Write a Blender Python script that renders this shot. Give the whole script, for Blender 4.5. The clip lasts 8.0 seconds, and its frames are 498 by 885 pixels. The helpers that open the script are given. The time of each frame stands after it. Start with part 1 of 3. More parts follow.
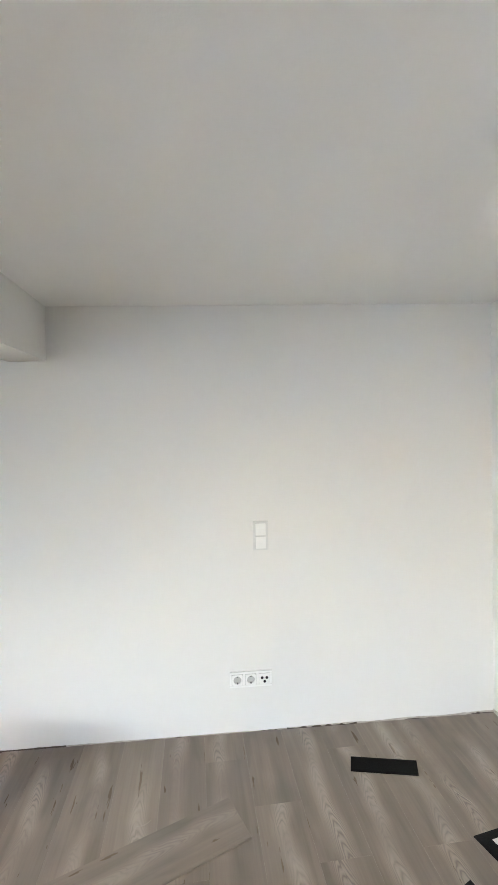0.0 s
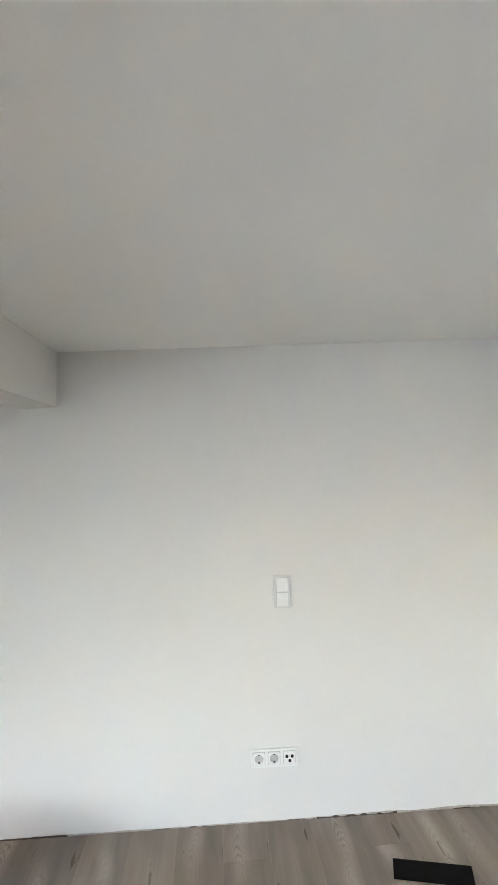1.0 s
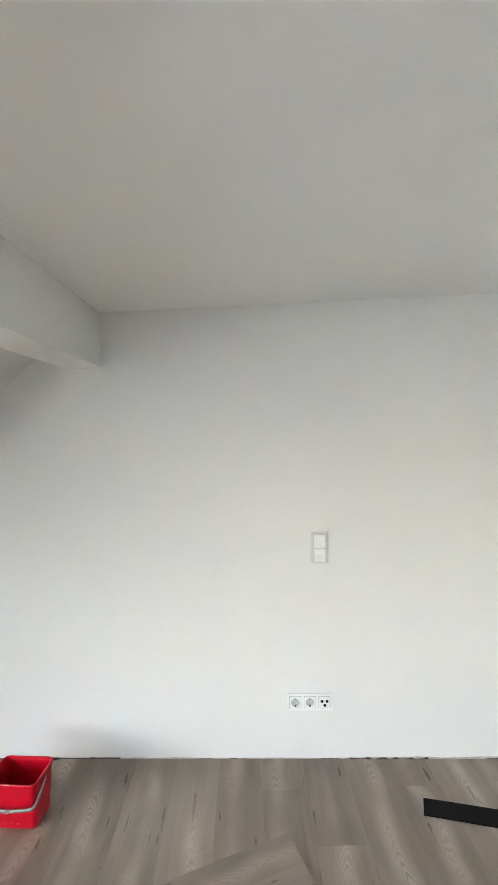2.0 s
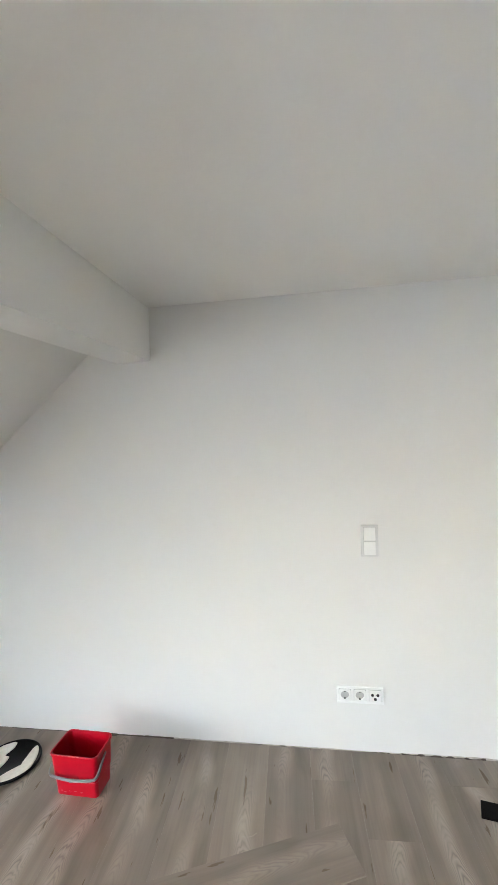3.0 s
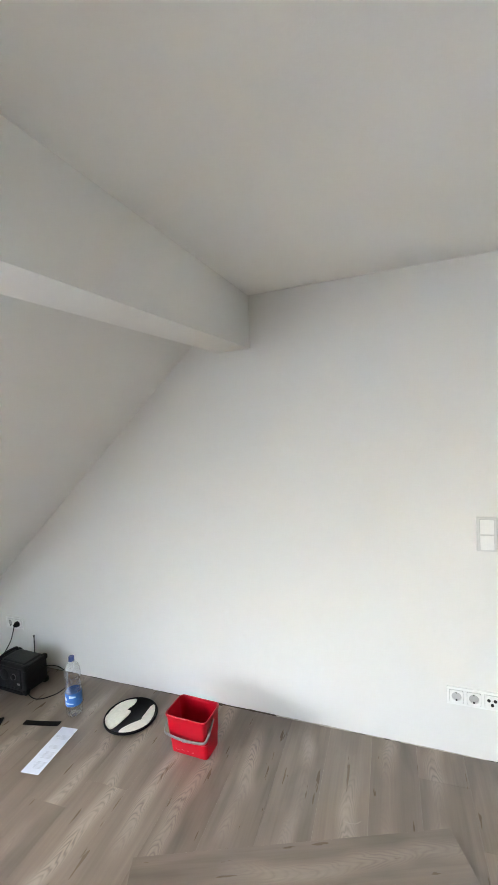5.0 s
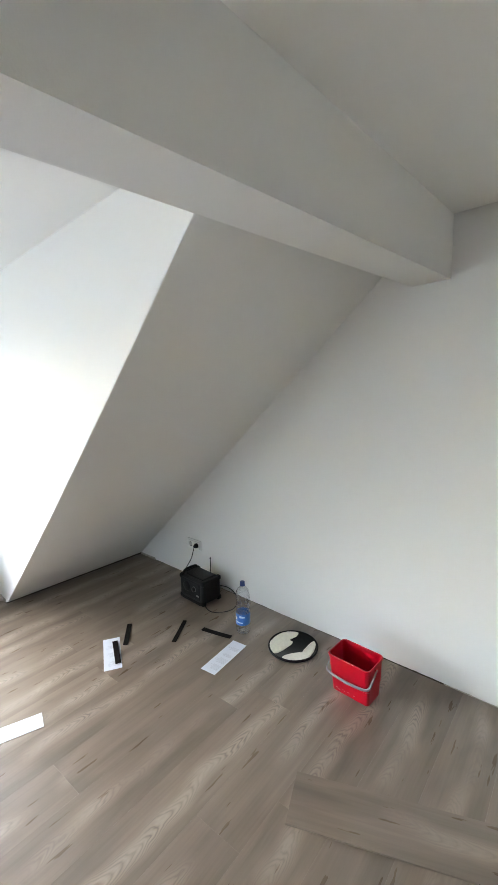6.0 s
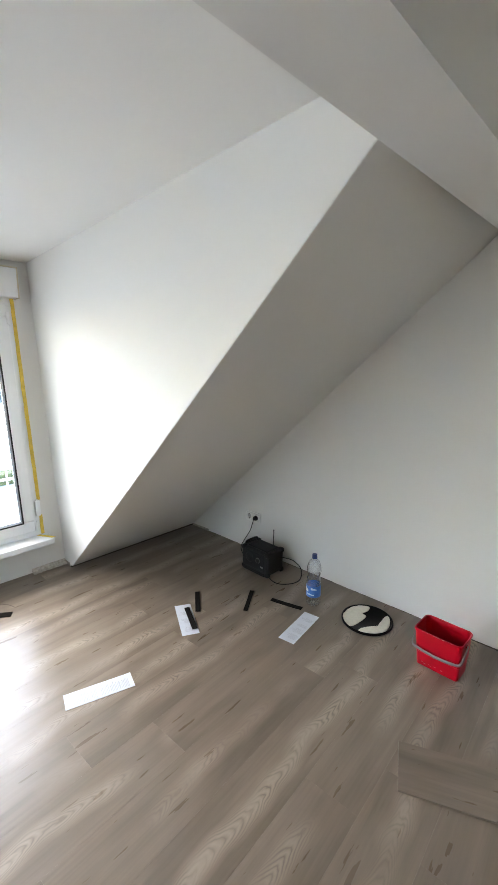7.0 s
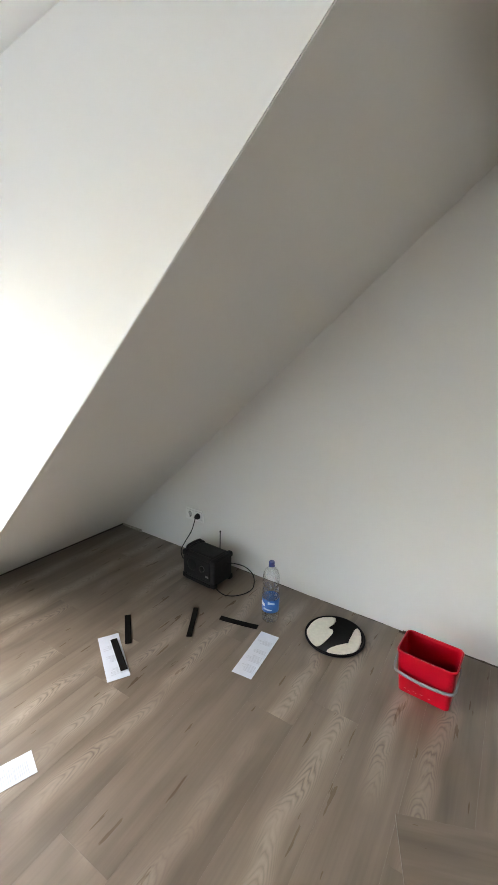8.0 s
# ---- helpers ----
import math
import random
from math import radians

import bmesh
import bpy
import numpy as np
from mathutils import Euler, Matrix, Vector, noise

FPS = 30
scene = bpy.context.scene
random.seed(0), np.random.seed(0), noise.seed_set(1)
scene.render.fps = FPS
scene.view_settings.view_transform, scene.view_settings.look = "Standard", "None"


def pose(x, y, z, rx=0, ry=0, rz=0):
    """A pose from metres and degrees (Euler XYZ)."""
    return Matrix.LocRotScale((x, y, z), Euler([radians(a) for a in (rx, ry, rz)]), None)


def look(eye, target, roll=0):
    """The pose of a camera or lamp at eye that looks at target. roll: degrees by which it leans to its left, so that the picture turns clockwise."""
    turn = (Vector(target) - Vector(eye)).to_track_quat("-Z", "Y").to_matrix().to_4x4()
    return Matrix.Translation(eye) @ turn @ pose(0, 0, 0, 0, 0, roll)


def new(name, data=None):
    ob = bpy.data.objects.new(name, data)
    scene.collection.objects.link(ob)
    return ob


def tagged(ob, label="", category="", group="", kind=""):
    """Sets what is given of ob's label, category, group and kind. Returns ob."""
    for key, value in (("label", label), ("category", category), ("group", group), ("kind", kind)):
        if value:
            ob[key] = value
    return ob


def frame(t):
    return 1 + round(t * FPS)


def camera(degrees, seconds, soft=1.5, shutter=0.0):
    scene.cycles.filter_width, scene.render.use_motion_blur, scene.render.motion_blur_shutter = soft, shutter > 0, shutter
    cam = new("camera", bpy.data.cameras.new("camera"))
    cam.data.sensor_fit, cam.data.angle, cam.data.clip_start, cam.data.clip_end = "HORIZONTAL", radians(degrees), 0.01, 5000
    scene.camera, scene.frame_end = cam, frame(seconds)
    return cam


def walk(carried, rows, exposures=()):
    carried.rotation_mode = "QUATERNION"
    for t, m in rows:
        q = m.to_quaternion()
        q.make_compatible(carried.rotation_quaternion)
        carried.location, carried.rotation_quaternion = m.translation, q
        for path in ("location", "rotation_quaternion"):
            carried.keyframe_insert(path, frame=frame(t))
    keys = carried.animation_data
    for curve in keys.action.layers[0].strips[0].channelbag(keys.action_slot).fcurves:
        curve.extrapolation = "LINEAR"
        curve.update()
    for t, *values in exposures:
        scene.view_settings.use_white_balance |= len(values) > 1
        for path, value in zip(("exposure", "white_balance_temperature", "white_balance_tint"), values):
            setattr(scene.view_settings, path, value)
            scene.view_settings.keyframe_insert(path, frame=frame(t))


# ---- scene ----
cam = camera(61.2, 8.0)

PATH = [
    (0, (-0.083, 0.314, 1.55), (0.103, 2.305, 1.522), -0.9),
    (0.2, (-0.079, 0.351, 1.567), (0.099, 2.343, 1.593), -1.4),
    (0.3, (-0.081, 0.379, 1.573), (0.103, 2.369, 1.64), -1.8),
    (0.5, (-0.084, 0.424, 1.583), (0.088, 2.411, 1.719), -1.6),
    (0.7, (-0.082, 0.447, 1.599), (0.076, 2.434, 1.763), -2.0),
    (1, (-0.075, 0.446, 1.604), (0.032, 2.438, 1.746), -1.6),
    (1.2, (-0.082, 0.456, 1.6), (0.002, 2.452, 1.691), -1.4),
    (2.3, (-0.109, 0.422, 1.545), (-0.232, 2.418, 1.537), -1.3),
    (2.5, (-0.106, 0.422, 1.551), (-0.278, 2.415, 1.533), -1.5),
    (3, (-0.118, 0.437, 1.563), (-0.383, 2.419, 1.518), -1.7),
    (3.5, (-0.14, 0.446, 1.557), (-0.47, 2.418, 1.512), -1.9),
    (4, (-0.14, 0.437, 1.563), (-0.517, 2.401, 1.512), -2.0),
    (4.2, (-0.134, 0.433, 1.565), (-0.519, 2.395, 1.508), -2.0),
    (5.3, (-0.165, 0.457, 1.568), (-1.064, 2.238, 1.426), -2.5),
    (5.5, (-0.193, 0.467, 1.557), (-1.231, 2.167, 1.373), -2.3),
    (6, (-0.283, 0.447, 1.513), (-1.592, 1.931, 1.225), -1.1),
    (6.5, (-0.44, 0.308, 1.482), (-1.823, 1.714, 1.151), -0.0),
    (7, (-0.596, 0.219, 1.451), (-1.937, 1.653, 1.07), 0.4),
    (7.5, (-0.706, 0.286, 1.407), (-1.959, 1.782, 0.97), 0.8),
    (7.8, (-0.827, 0.442, 1.38), (-2.001, 1.993, 0.915), 0.7),
    (8, (-0.942, 0.572, 1.374), (-2.039, 2.179, 0.909), 1.0),
]
walk(cam, [(t, look(eye, target, roll)) for t, eye, target, roll in PATH],
     exposures=[(0, 4.62, 7250, 13), (0.8, 4.46, 7200, 12), (2.5, 4.6, 7250, 12), (4.2, 4.6, 7250, 13), (5.5, 4.74, 7200, 12), (6.0, 4.33, 7200, 10), (6.6, 4.0, 7400, 11), (7.5, 3.97, 7450, 11), (8, 4.13, 7700, 12)])

# ---- world and light ----
world = bpy.data.worlds.new("overcast_sky")
scene.world = world
world.use_nodes = True
_wn = world.node_tree.nodes
_sky = _wn.new("ShaderNodeTexSky")
_sky.sky_type, _sky.sun_disc = "NISHITA", False
_sky.sun_elevation, _sky.sun_rotation = radians(42), radians(248)
_sky.air_density, _sky.dust_density = 1.0, 0.6
world.node_tree.links.new(_sky.outputs[0], _wn["Background"].inputs[0])
_wn["Background"].inputs[1].default_value = 0.15

sun_data = bpy.data.lights.new("sun", "SUN")
sun_data.energy, sun_data.angle, sun_data.color = 0.42, radians(74), (0.97, 0.985, 1.0)
sun = new("sun", sun_data)
sun.matrix_world = look((-5.65, -2.28, 5.49), (0, 0, 0))


# ---- materials ----
def material(name):
    m = bpy.data.materials.new(name)
    m.use_nodes = True
    nt = m.node_tree
    return m, nt, nt.nodes["Principled BSDF"]


def node(nt, kind, **values):
    n = nt.nodes.new(kind)
    for k, v in values.items():
        n.inputs[k.replace("_", " ")].default_value = v
    return n


def ramp(nt, fac, stops):
    r = nt.nodes.new("ShaderNodeValToRGB")
    el = r.color_ramp.elements
    while len(el) < len(stops):
        el.new(0.5)
    for e, (p, c) in zip(el, stops):
        e.position, e.color = p, (*c, 1)
    nt.links.new(fac, r.inputs[0])
    return r.outputs[0]


def coords(nt, scale=(1, 1, 1), world_space=False):
    if world_space:
        source = nt.nodes.new("ShaderNodeNewGeometry").outputs["Position"]
    else:
        source = nt.nodes.new("ShaderNodeTexCoord").outputs["Object"]
    mp = nt.nodes.new("ShaderNodeMapping")
    mp.inputs["Scale"].default_value = scale
    nt.links.new(source, mp.inputs["Vector"])
    return mp.outputs[0]


def bump(nt, bsdf, height, strength, distance):
    b = node(nt, "ShaderNodeBump", Strength=strength, Distance=distance)
    nt.links.new(height, b.inputs["Height"])
    nt.links.new(b.outputs[0], bsdf.inputs["Normal"])
    return b


def plain(name, colour, rough=0.5, metal=0.0, vary=0.08, scale=30.0, relief=0.0, gloss=0.5):
    """Paint, plastic or metal with faint blotches and fine relief."""
    m, nt, b = material(name)
    v = coords(nt, world_space=True)
    n = node(nt, "ShaderNodeTexNoise", Scale=scale, Detail=4.0)
    nt.links.new(v, n.inputs["Vector"])
    lo, hi = [tuple(min(1, c * k) for c in colour) for k in (1 - vary, 1 + vary)]
    nt.links.new(ramp(nt, n.outputs["Fac"], ((0.3, lo), (0.7, hi))), b.inputs["Base Color"])
    b.inputs["Roughness"].default_value, b.inputs["Metallic"].default_value = rough, metal
    b.inputs["Specular IOR Level"].default_value = gloss
    if relief:
        n2 = node(nt, "ShaderNodeTexNoise", Scale=scale * 8, Detail=3.0)
        nt.links.new(v, n2.inputs["Vector"])
        bump(nt, b, n2.outputs["Fac"], relief, 0.002)
    return m


def wall_paint(name, colour, rough=0.75):
    """White emulsion over rolled plaster: roller stipple, trowel ripples and faint cloudy patches."""
    m, nt, b = material(name)
    v = coords(nt, world_space=True)
    big = node(nt, "ShaderNodeTexNoise", Scale=1.3, Detail=3.0)
    nt.links.new(v, big.inputs["Vector"])
    nt.links.new(ramp(nt, big.outputs["Fac"], ((0.3, tuple(c * 0.975 for c in colour)), (0.7, colour))), b.inputs["Base Color"])
    b.inputs["Roughness"].default_value = rough
    fine = node(nt, "ShaderNodeTexNoise", Scale=260.0, Detail=2.0)
    nt.links.new(v, fine.inputs["Vector"])
    wide = node(nt, "ShaderNodeTexNoise", Scale=9.0, Detail=5.0, Roughness=0.6)
    nt.links.new(v, wide.inputs["Vector"])
    mix = nt.nodes.new("ShaderNodeMath")
    mix.operation = "MULTIPLY_ADD"
    mix.inputs[1].default_value = 0.12
    nt.links.new(fine.outputs["Fac"], mix.inputs[0])
    nt.links.new(wide.outputs["Fac"], mix.inputs[2])
    mid = node(nt, "ShaderNodeTexNoise", Scale=34.0, Detail=2.0, Distortion=0.6)
    nt.links.new(v, mid.inputs["Vector"])
    lumps = nt.nodes.new("ShaderNodeMath")
    lumps.operation = "MULTIPLY_ADD"
    lumps.inputs[1].default_value = 0.22
    nt.links.new(mid.outputs["Fac"], lumps.inputs[0])
    nt.links.new(mix.outputs[0], lumps.inputs[2])
    bump(nt, b, lumps.outputs[0], 0.28, 0.006)
    return m


def wood_vinyl(name, fixed=None, lift=1.0, arches=1.0):
    """Grey-brown oak decor: long streaks along y, pale cathedral arches, knots, each plank its own."""
    m, nt, b = material(name)
    tc = nt.nodes.new("ShaderNodeTexCoord")
    info = nt.nodes.new("ShaderNodeObjectInfo")
    rnd = info.outputs["Random"]
    if fixed is not None:
        value = nt.nodes.new("ShaderNodeValue")
        value.outputs[0].default_value = fixed
        rnd = value.outputs[0]

    def math_node(op, a, c=0.0, d=0.0):
        n = nt.nodes.new("ShaderNodeMath")
        n.operation = op
        for i, q in enumerate((a, c, d)):
            if isinstance(q, (int, float)):
                n.inputs[i].default_value = q
            else:
                nt.links.new(q, n.inputs[i])
        return n.outputs[0]

    comb = nt.nodes.new("ShaderNodeCombineXYZ")
    for i, k in enumerate((37.0, 91.0, 53.0)):
        nt.links.new(math_node("MULTIPLY", rnd, k), comb.inputs[i])
    shift = nt.nodes.new("ShaderNodeVectorMath")
    shift.operation = "ADD"
    nt.links.new(tc.outputs["Object"], shift.inputs[0])
    nt.links.new(comb.outputs[0], shift.inputs[1])
    xyz = nt.nodes.new("ShaderNodeSeparateXYZ")
    nt.links.new(tc.outputs["Object"], xyz.inputs[0])
    X, Y = xyz.outputs[0], xyz.outputs[1]

    def noisy(scale, detail, rough=0.5, distort=0.0):
        mp = nt.nodes.new("ShaderNodeMapping")
        mp.inputs["Scale"].default_value = scale
        nt.links.new(shift.outputs[0], mp.inputs["Vector"])
        n = node(nt, "ShaderNodeTexNoise", Scale=1.0, Detail=detail, Roughness=rough, Distortion=distort)
        nt.links.new(mp.outputs[0], n.inputs["Vector"])
        return n.outputs["Fac"]

    def mixed(fac, a, c, kind="MIX"):
        x = nt.nodes.new("ShaderNodeMix")
        x.data_type, x.blend_type = "RGBA", kind
        if isinstance(fac, float):
            x.inputs[0].default_value = fac
        else:
            nt.links.new(fac, x.inputs[0])
        for s, q in ((6, a), (7, c)):
            if isinstance(q, tuple):
                x.inputs[s].default_value = (*q, 1)
            else:
                nt.links.new(q, x.inputs[s])
        return x.outputs[2]

    def grey(fac, stops):
        return ramp(nt, fac, [(p, (v, v, v)) for p, v in stops])

    # broad soft streaks along the plank
    streaks = noisy((16, 0.7, 9), 5.0, 0.6, 0.4)
    base = ramp(nt, streaks, ((0.02, (0.136, 0.102, 0.075)), (0.50, (0.204, 0.158, 0.119)), (0.98, (0.274, 0.220, 0.172))))
    # smoky patches, a hand wide
    smoke = noisy((7, 1.5, 5), 3.0, 0.5, 0.7)
    base = mixed(1.0, base, ramp(nt, smoke, ((0.16, (0.55, 0.52, 0.50)), (0.48, (1, 1, 1)), (0.80, (1.14, 1.14, 1.15)))), "MULTIPLY")
    # cathedral arches: nested parabolas that wander across the plank
    wander = math_node("MULTIPLY_ADD", noisy((0.0, 2.2, 0.0), 2.0), 0.16, -0.08)
    centre = math_node("MULTIPLY_ADD", rnd, 0.08, 0.06)
    u = math_node("SUBTRACT", math_node("SUBTRACT", X, centre), wander)
    u2 = math_node("MULTIPLY", math_node("MULTIPLY", u, u), 105.0)
    rough_v = math_node("MULTIPLY_ADD", noisy((14, 4.5, 14), 3.0, 0.5, 0.8), 0.20, -0.10)
    v = math_node("ADD", math_node("ADD", Y, u2), rough_v)
    wave = math_node("PINGPONG", math_node("MULTIPLY", v, 25.0), 0.5)
    lines = grey(wave, ((0.0, 1.0), (0.22, 0.35), (0.5, 0.0)))
    centre_mask = grey(math_node("ABSOLUTE", u), ((0.012, 1.0), (0.050, 0.0)))
    along = grey(noisy((0.6, 1.5, 0.6), 2.0), ((0.40, 0.0), (0.52, 1.0)))
    mask = mixed(1.0, centre_mask, along, "MULTIPLY")
    col = mixed(mixed(0.80 * arches, (0, 0, 0), mask), base, (0.400, 0.325, 0.258))
    ink = mixed(1.0, lines, grey(noisy((9, 7, 9), 2.0), ((0.35, 0.25), (0.62, 1.0))), "MULTIPLY")
    inked = mixed(1.0, ink, mask, "MULTIPLY")
    col = mixed(mixed(0.72 * arches, (0, 0, 0), inked), col, (0.112, 0.085, 0.065))
    # fine pores
    col = mixed(1.0, col, grey(noisy((120, 3.0, 80), 3.0, 0.55), ((0.32, 0.93), (0.6, 1.02))), "MULTIPLY")
    # knots and grey smudges
    knot = ramp(nt, noisy((7, 2.6, 6), 1.0, 0.5, 0.3), ((0.56, (1, 1, 1)), (0.95, (0.60, 0.57, 0.55))))
    col = mixed(1.0, col, knot, "MULTIPLY")
    tone = ramp(nt, rnd, ((0.0, (0.86, 0.84, 0.83)), (0.35, (0.95, 0.94, 0.94)), (1.0, (1.05, 1.05, 1.05))))
    col = mixed(1.0, col, tone, "MULTIPLY")
    if lift != 1.0:
        col = mixed(1.0, col, (lift, lift, lift), "MULTIPLY")
    nt.links.new(col, b.inputs["Base Color"])
    nt.links.new(grey(noisy((40, 5, 30), 3.0), ((0.3, 0.27), (0.7, 0.38))), b.inputs["Roughness"])
    b.inputs["Specular IOR Level"].default_value = 0.8
    bump(nt, b, noisy((130, 5, 90), 3.0), 0.08, 0.001)
    return m


def thin_clear(name, tint=(0.94, 0.955, 0.97), rough=0.08):
    """Thin clear plastic: see-through skin with a glossy sheen."""
    m, nt, b = material(name)
    nt.nodes.remove(b)
    clear = node(nt, "ShaderNodeBsdfTransparent", Color=(*tint, 1))
    shine = node(nt, "ShaderNodeBsdfGlossy", Roughness=rough)
    facing = node(nt, "ShaderNodeLayerWeight", Blend=0.45)
    fres = node(nt, "ShaderNodeMath")
    fres.operation = "MULTIPLY"
    nt.links.new(facing.outputs["Facing"], fres.inputs[0])
    fres.inputs[1].default_value = 0.9
    mix = nt.nodes.new("ShaderNodeMixShader")
    nt.links.new(fres.outputs[0], mix.inputs[0])
    nt.links.new(clear.outputs[0], mix.inputs[1])
    nt.links.new(shine.outputs[0], mix.inputs[2])
    nt.links.new(mix.outputs[0], nt.nodes["Material Output"].inputs[0])
    return m


def glass(name, tint=(1, 1, 1), rough=0.0, ior=1.45):
    m, nt, b = material(name)
    b.inputs["Base Color"].default_value = (*tint, 1)
    b.inputs["Transmission Weight"].default_value = 1.0
    b.inputs["Roughness"].default_value, b.inputs["IOR"].default_value = rough, ior
    return m


WALL = wall_paint("white_wall_paint", (0.75, 0.736, 0.705))
CEIL = wall_paint("white_ceiling_paint", (0.85, 0.84, 0.805))
RAW = plain("raw_plaster_edge", (0.44, 0.40, 0.35), 0.9, 0, 0.25, 60, 0.6)
VINYL = wood_vinyl("grey_oak_vinyl")
VINYL_LOOSE = wood_vinyl("grey_oak_vinyl_loose", 0.31, 1.05, 0.6)
SUBFLOOR = plain("screed", (0.09, 0.08, 0.07), 0.9, 0, 0.2, 8, 0.3)
PVC = plain("white_window_plastic", (0.80, 0.81, 0.82), 0.28, 0, 0.02, 12)
SOCKET = plain("white_socket_plastic", (0.86, 0.855, 0.83), 0.25, 0, 0.02, 40)
# white plastic darkened: the shade round the switch's edges is in this colour
SWITCH_FRAME_SHADED = plain("shaded_switch_frame_plastic", (0.66, 0.655, 0.635), 0.3, 0, 0.02, 40)
# white plastic darkened for the shade in wells and narrow gaps
SOCKET_SHADE = plain("socket_recess_shade", (0.46, 0.455, 0.44), 0.35, 0, 0.04, 40)
STEEL = plain("bright_steel", (0.62, 0.62, 0.62), 0.3, 1.0, 0.05, 80)
BLACK = plain("black_plastic", (0.008, 0.008, 0.009), 0.40, 0, 0.3, 60, 0.2, 0.25)
RUBBER = plain("black_rubber", (0.006, 0.006, 0.007), 0.55, 0, 0.3, 90, 0.3, 0.25)
FELT = plain("black_strip", (0.005, 0.0045, 0.0045), 0.75, 0, 0.3, 200, 0.3, 0.15)
TAPE = plain("yellow_masking_tape", (0.72, 0.50, 0.07), 0.6, 0, 0.12, 50, 0.4)
# tint dims the bright view outdoors; panes cast no shadow, so daylight stays
GLASS = glass("window_glass", (0.84, 0.88, 0.90))
BROWN_GAP_SHADE = plain("brown_joint_shade", (0.075, 0.058, 0.045), 0.95, 0, 0.4, 40)


# ---- mesh helpers ----
def part(name, bm, mat, parent=None, label="", smooth=False):
    me = bpy.data.meshes.new(name)
    bmesh.ops.recalc_face_normals(bm, faces=bm.faces[:])
    if smooth:
        for f in bm.faces:
            f.smooth = True
    bm.to_mesh(me)
    bm.free()
    for one in mat if isinstance(mat, (list, tuple)) else (mat,):
        me.materials.append(one)
    ob = new(name, me)
    ob.parent = parent
    if label:
        ob["label"] = label
    return ob


def empty(name, m, label, category, group="", kind=""):
    ob = new(name)
    ob.empty_display_size = 0.05
    ob.matrix_world = m
    return tagged(ob, label, category, group, kind)


def add_box(bm, lo, hi, bevel=0.0, segments=2):
    size = [b - a for a, b in zip(lo, hi)]
    mid = [(a + b) / 2 for a, b in zip(lo, hi)]
    made = bmesh.ops.create_cube(bm, size=1, matrix=Matrix.Translation(mid) @ Matrix.Diagonal((*size, 1)))
    if bevel:
        edges = list({e for v in made["verts"] for e in v.link_edges})
        bmesh.ops.bevel(bm, geom=edges, offset=bevel, segments=segments, affect="EDGES", profile=0.6)
    return bm


def box(lo, hi, bevel=0.0, segments=2):
    return add_box(bmesh.new(), lo, hi, bevel, segments)


def prism(outline, axis, lo, hi):
    """A plate with the given outline, pushed along an axis from lo to hi. Outline in the other two axes, in order."""
    bm = bmesh.new()
    rings = []
    for d in (lo, hi):
        ring = []
        for a, c in outline:
            p = {"x": (d, a, c), "y": (a, d, c), "z": (a, c, d)}[axis]
            ring.append(bm.verts.new(p))
        rings.append(ring)
    bm.faces.new(rings[0])
    bm.faces.new(rings[1][::-1])
    n = len(outline)
    for i in range(n):
        j = (i + 1) % n
        bm.faces.new((rings[0][i], rings[1][i], rings[1][j], rings[0][j]))
    return bm


def tube(points, radius, sides=8, closed=False):
    """A round bar along points."""
    bm = bmesh.new()
    pts = [Vector(p) for p in points]
    rings = []
    up = Vector((0, 0, 1))
    for i, p in enumerate(pts):
        a, c = pts[max(i - 1, 0)], pts[min(i + 1, len(pts) - 1)]
        d = (c - a).normalized()
        side = d.cross(up)
        side = side.normalized() if side.length > 0.05 else d.cross(Vector((1, 0, 0))).normalized()
        top = side.cross(d)
        rings.append([bm.verts.new(p + radius * (math.cos(2 * math.pi * k / sides) * side + math.sin(2 * math.pi * k / sides) * top)) for k in range(sides)])
    for r, s in zip(rings, rings[1:]):
        for k in range(sides):
            bm.faces.new((r[k], r[(k + 1) % sides], s[(k + 1) % sides], s[k]))
    bm.faces.new(rings[0][::-1])
    bm.faces.new(rings[-1])
    return bm


def smooth_line(points, steps=8):
    """A soft curve through points."""
    pts = [Vector(p) for p in points]
    pts = [2 * pts[0] - pts[1]] + pts + [2 * pts[-1] - pts[-2]]
    out = []
    for a, b_, c, d in zip(pts, pts[1:], pts[2:], pts[3:]):
        for i in range(steps):
            t = i / steps
            out.append(0.5 * (2 * b_ + (c - a) * t + (2 * a - 5 * b_ + 4 * c - d) * t * t + (3 * b_ - a - 3 * c + d) * t ** 3))
    return out + [pts[-2]]


def lathe(profile, sides=32, close=True):
    """A turned body from (radius, height) pairs, about z."""
    bm = bmesh.new()
    rings = []
    for r, z in profile:
        if r < 1e-5:
            rings.append([bm.verts.new((0, 0, z))])
        else:
            rings.append([bm.verts.new((r * math.cos(2 * math.pi * k / sides), r * math.sin(2 * math.pi * k / sides), z)) for k in range(sides)])
    for a, c in zip(rings, rings[1:]):
        for k in range(sides):
            j = (k + 1) % sides
            if len(a) == 1 and len(c) == 1:
                continue
            if len(a) == 1:
                bm.faces.new((a[0], c[j], c[k]))
            elif len(c) == 1:
                bm.faces.new((a[k], a[j], c[0]))
            else:
                bm.faces.new((a[k], a[j], c[j], c[k]))
    return bm


# ---- the attic room: shell ----
WN = 2.5            # gable wall, inner face
XE = 1.465          # east wall, inner face
XW = -3.52          # dormer front wall, inner face
YC = 1.390          # dormer cheek, inner face
YS = -3.2           # wall behind
FOOT_WALL, PITCH_WALL = -3.423, 0.904     # roof slope along the gable wall: foot and rise
FOOT_CHEEK, PITCH_CHEEK = -3.413, 0.870   # and along the dormer cheek


def ceiling_z(x):
    return 2.212 + 0.021 * (x + 0.9)


def structure(name, bm, mat, label, category):
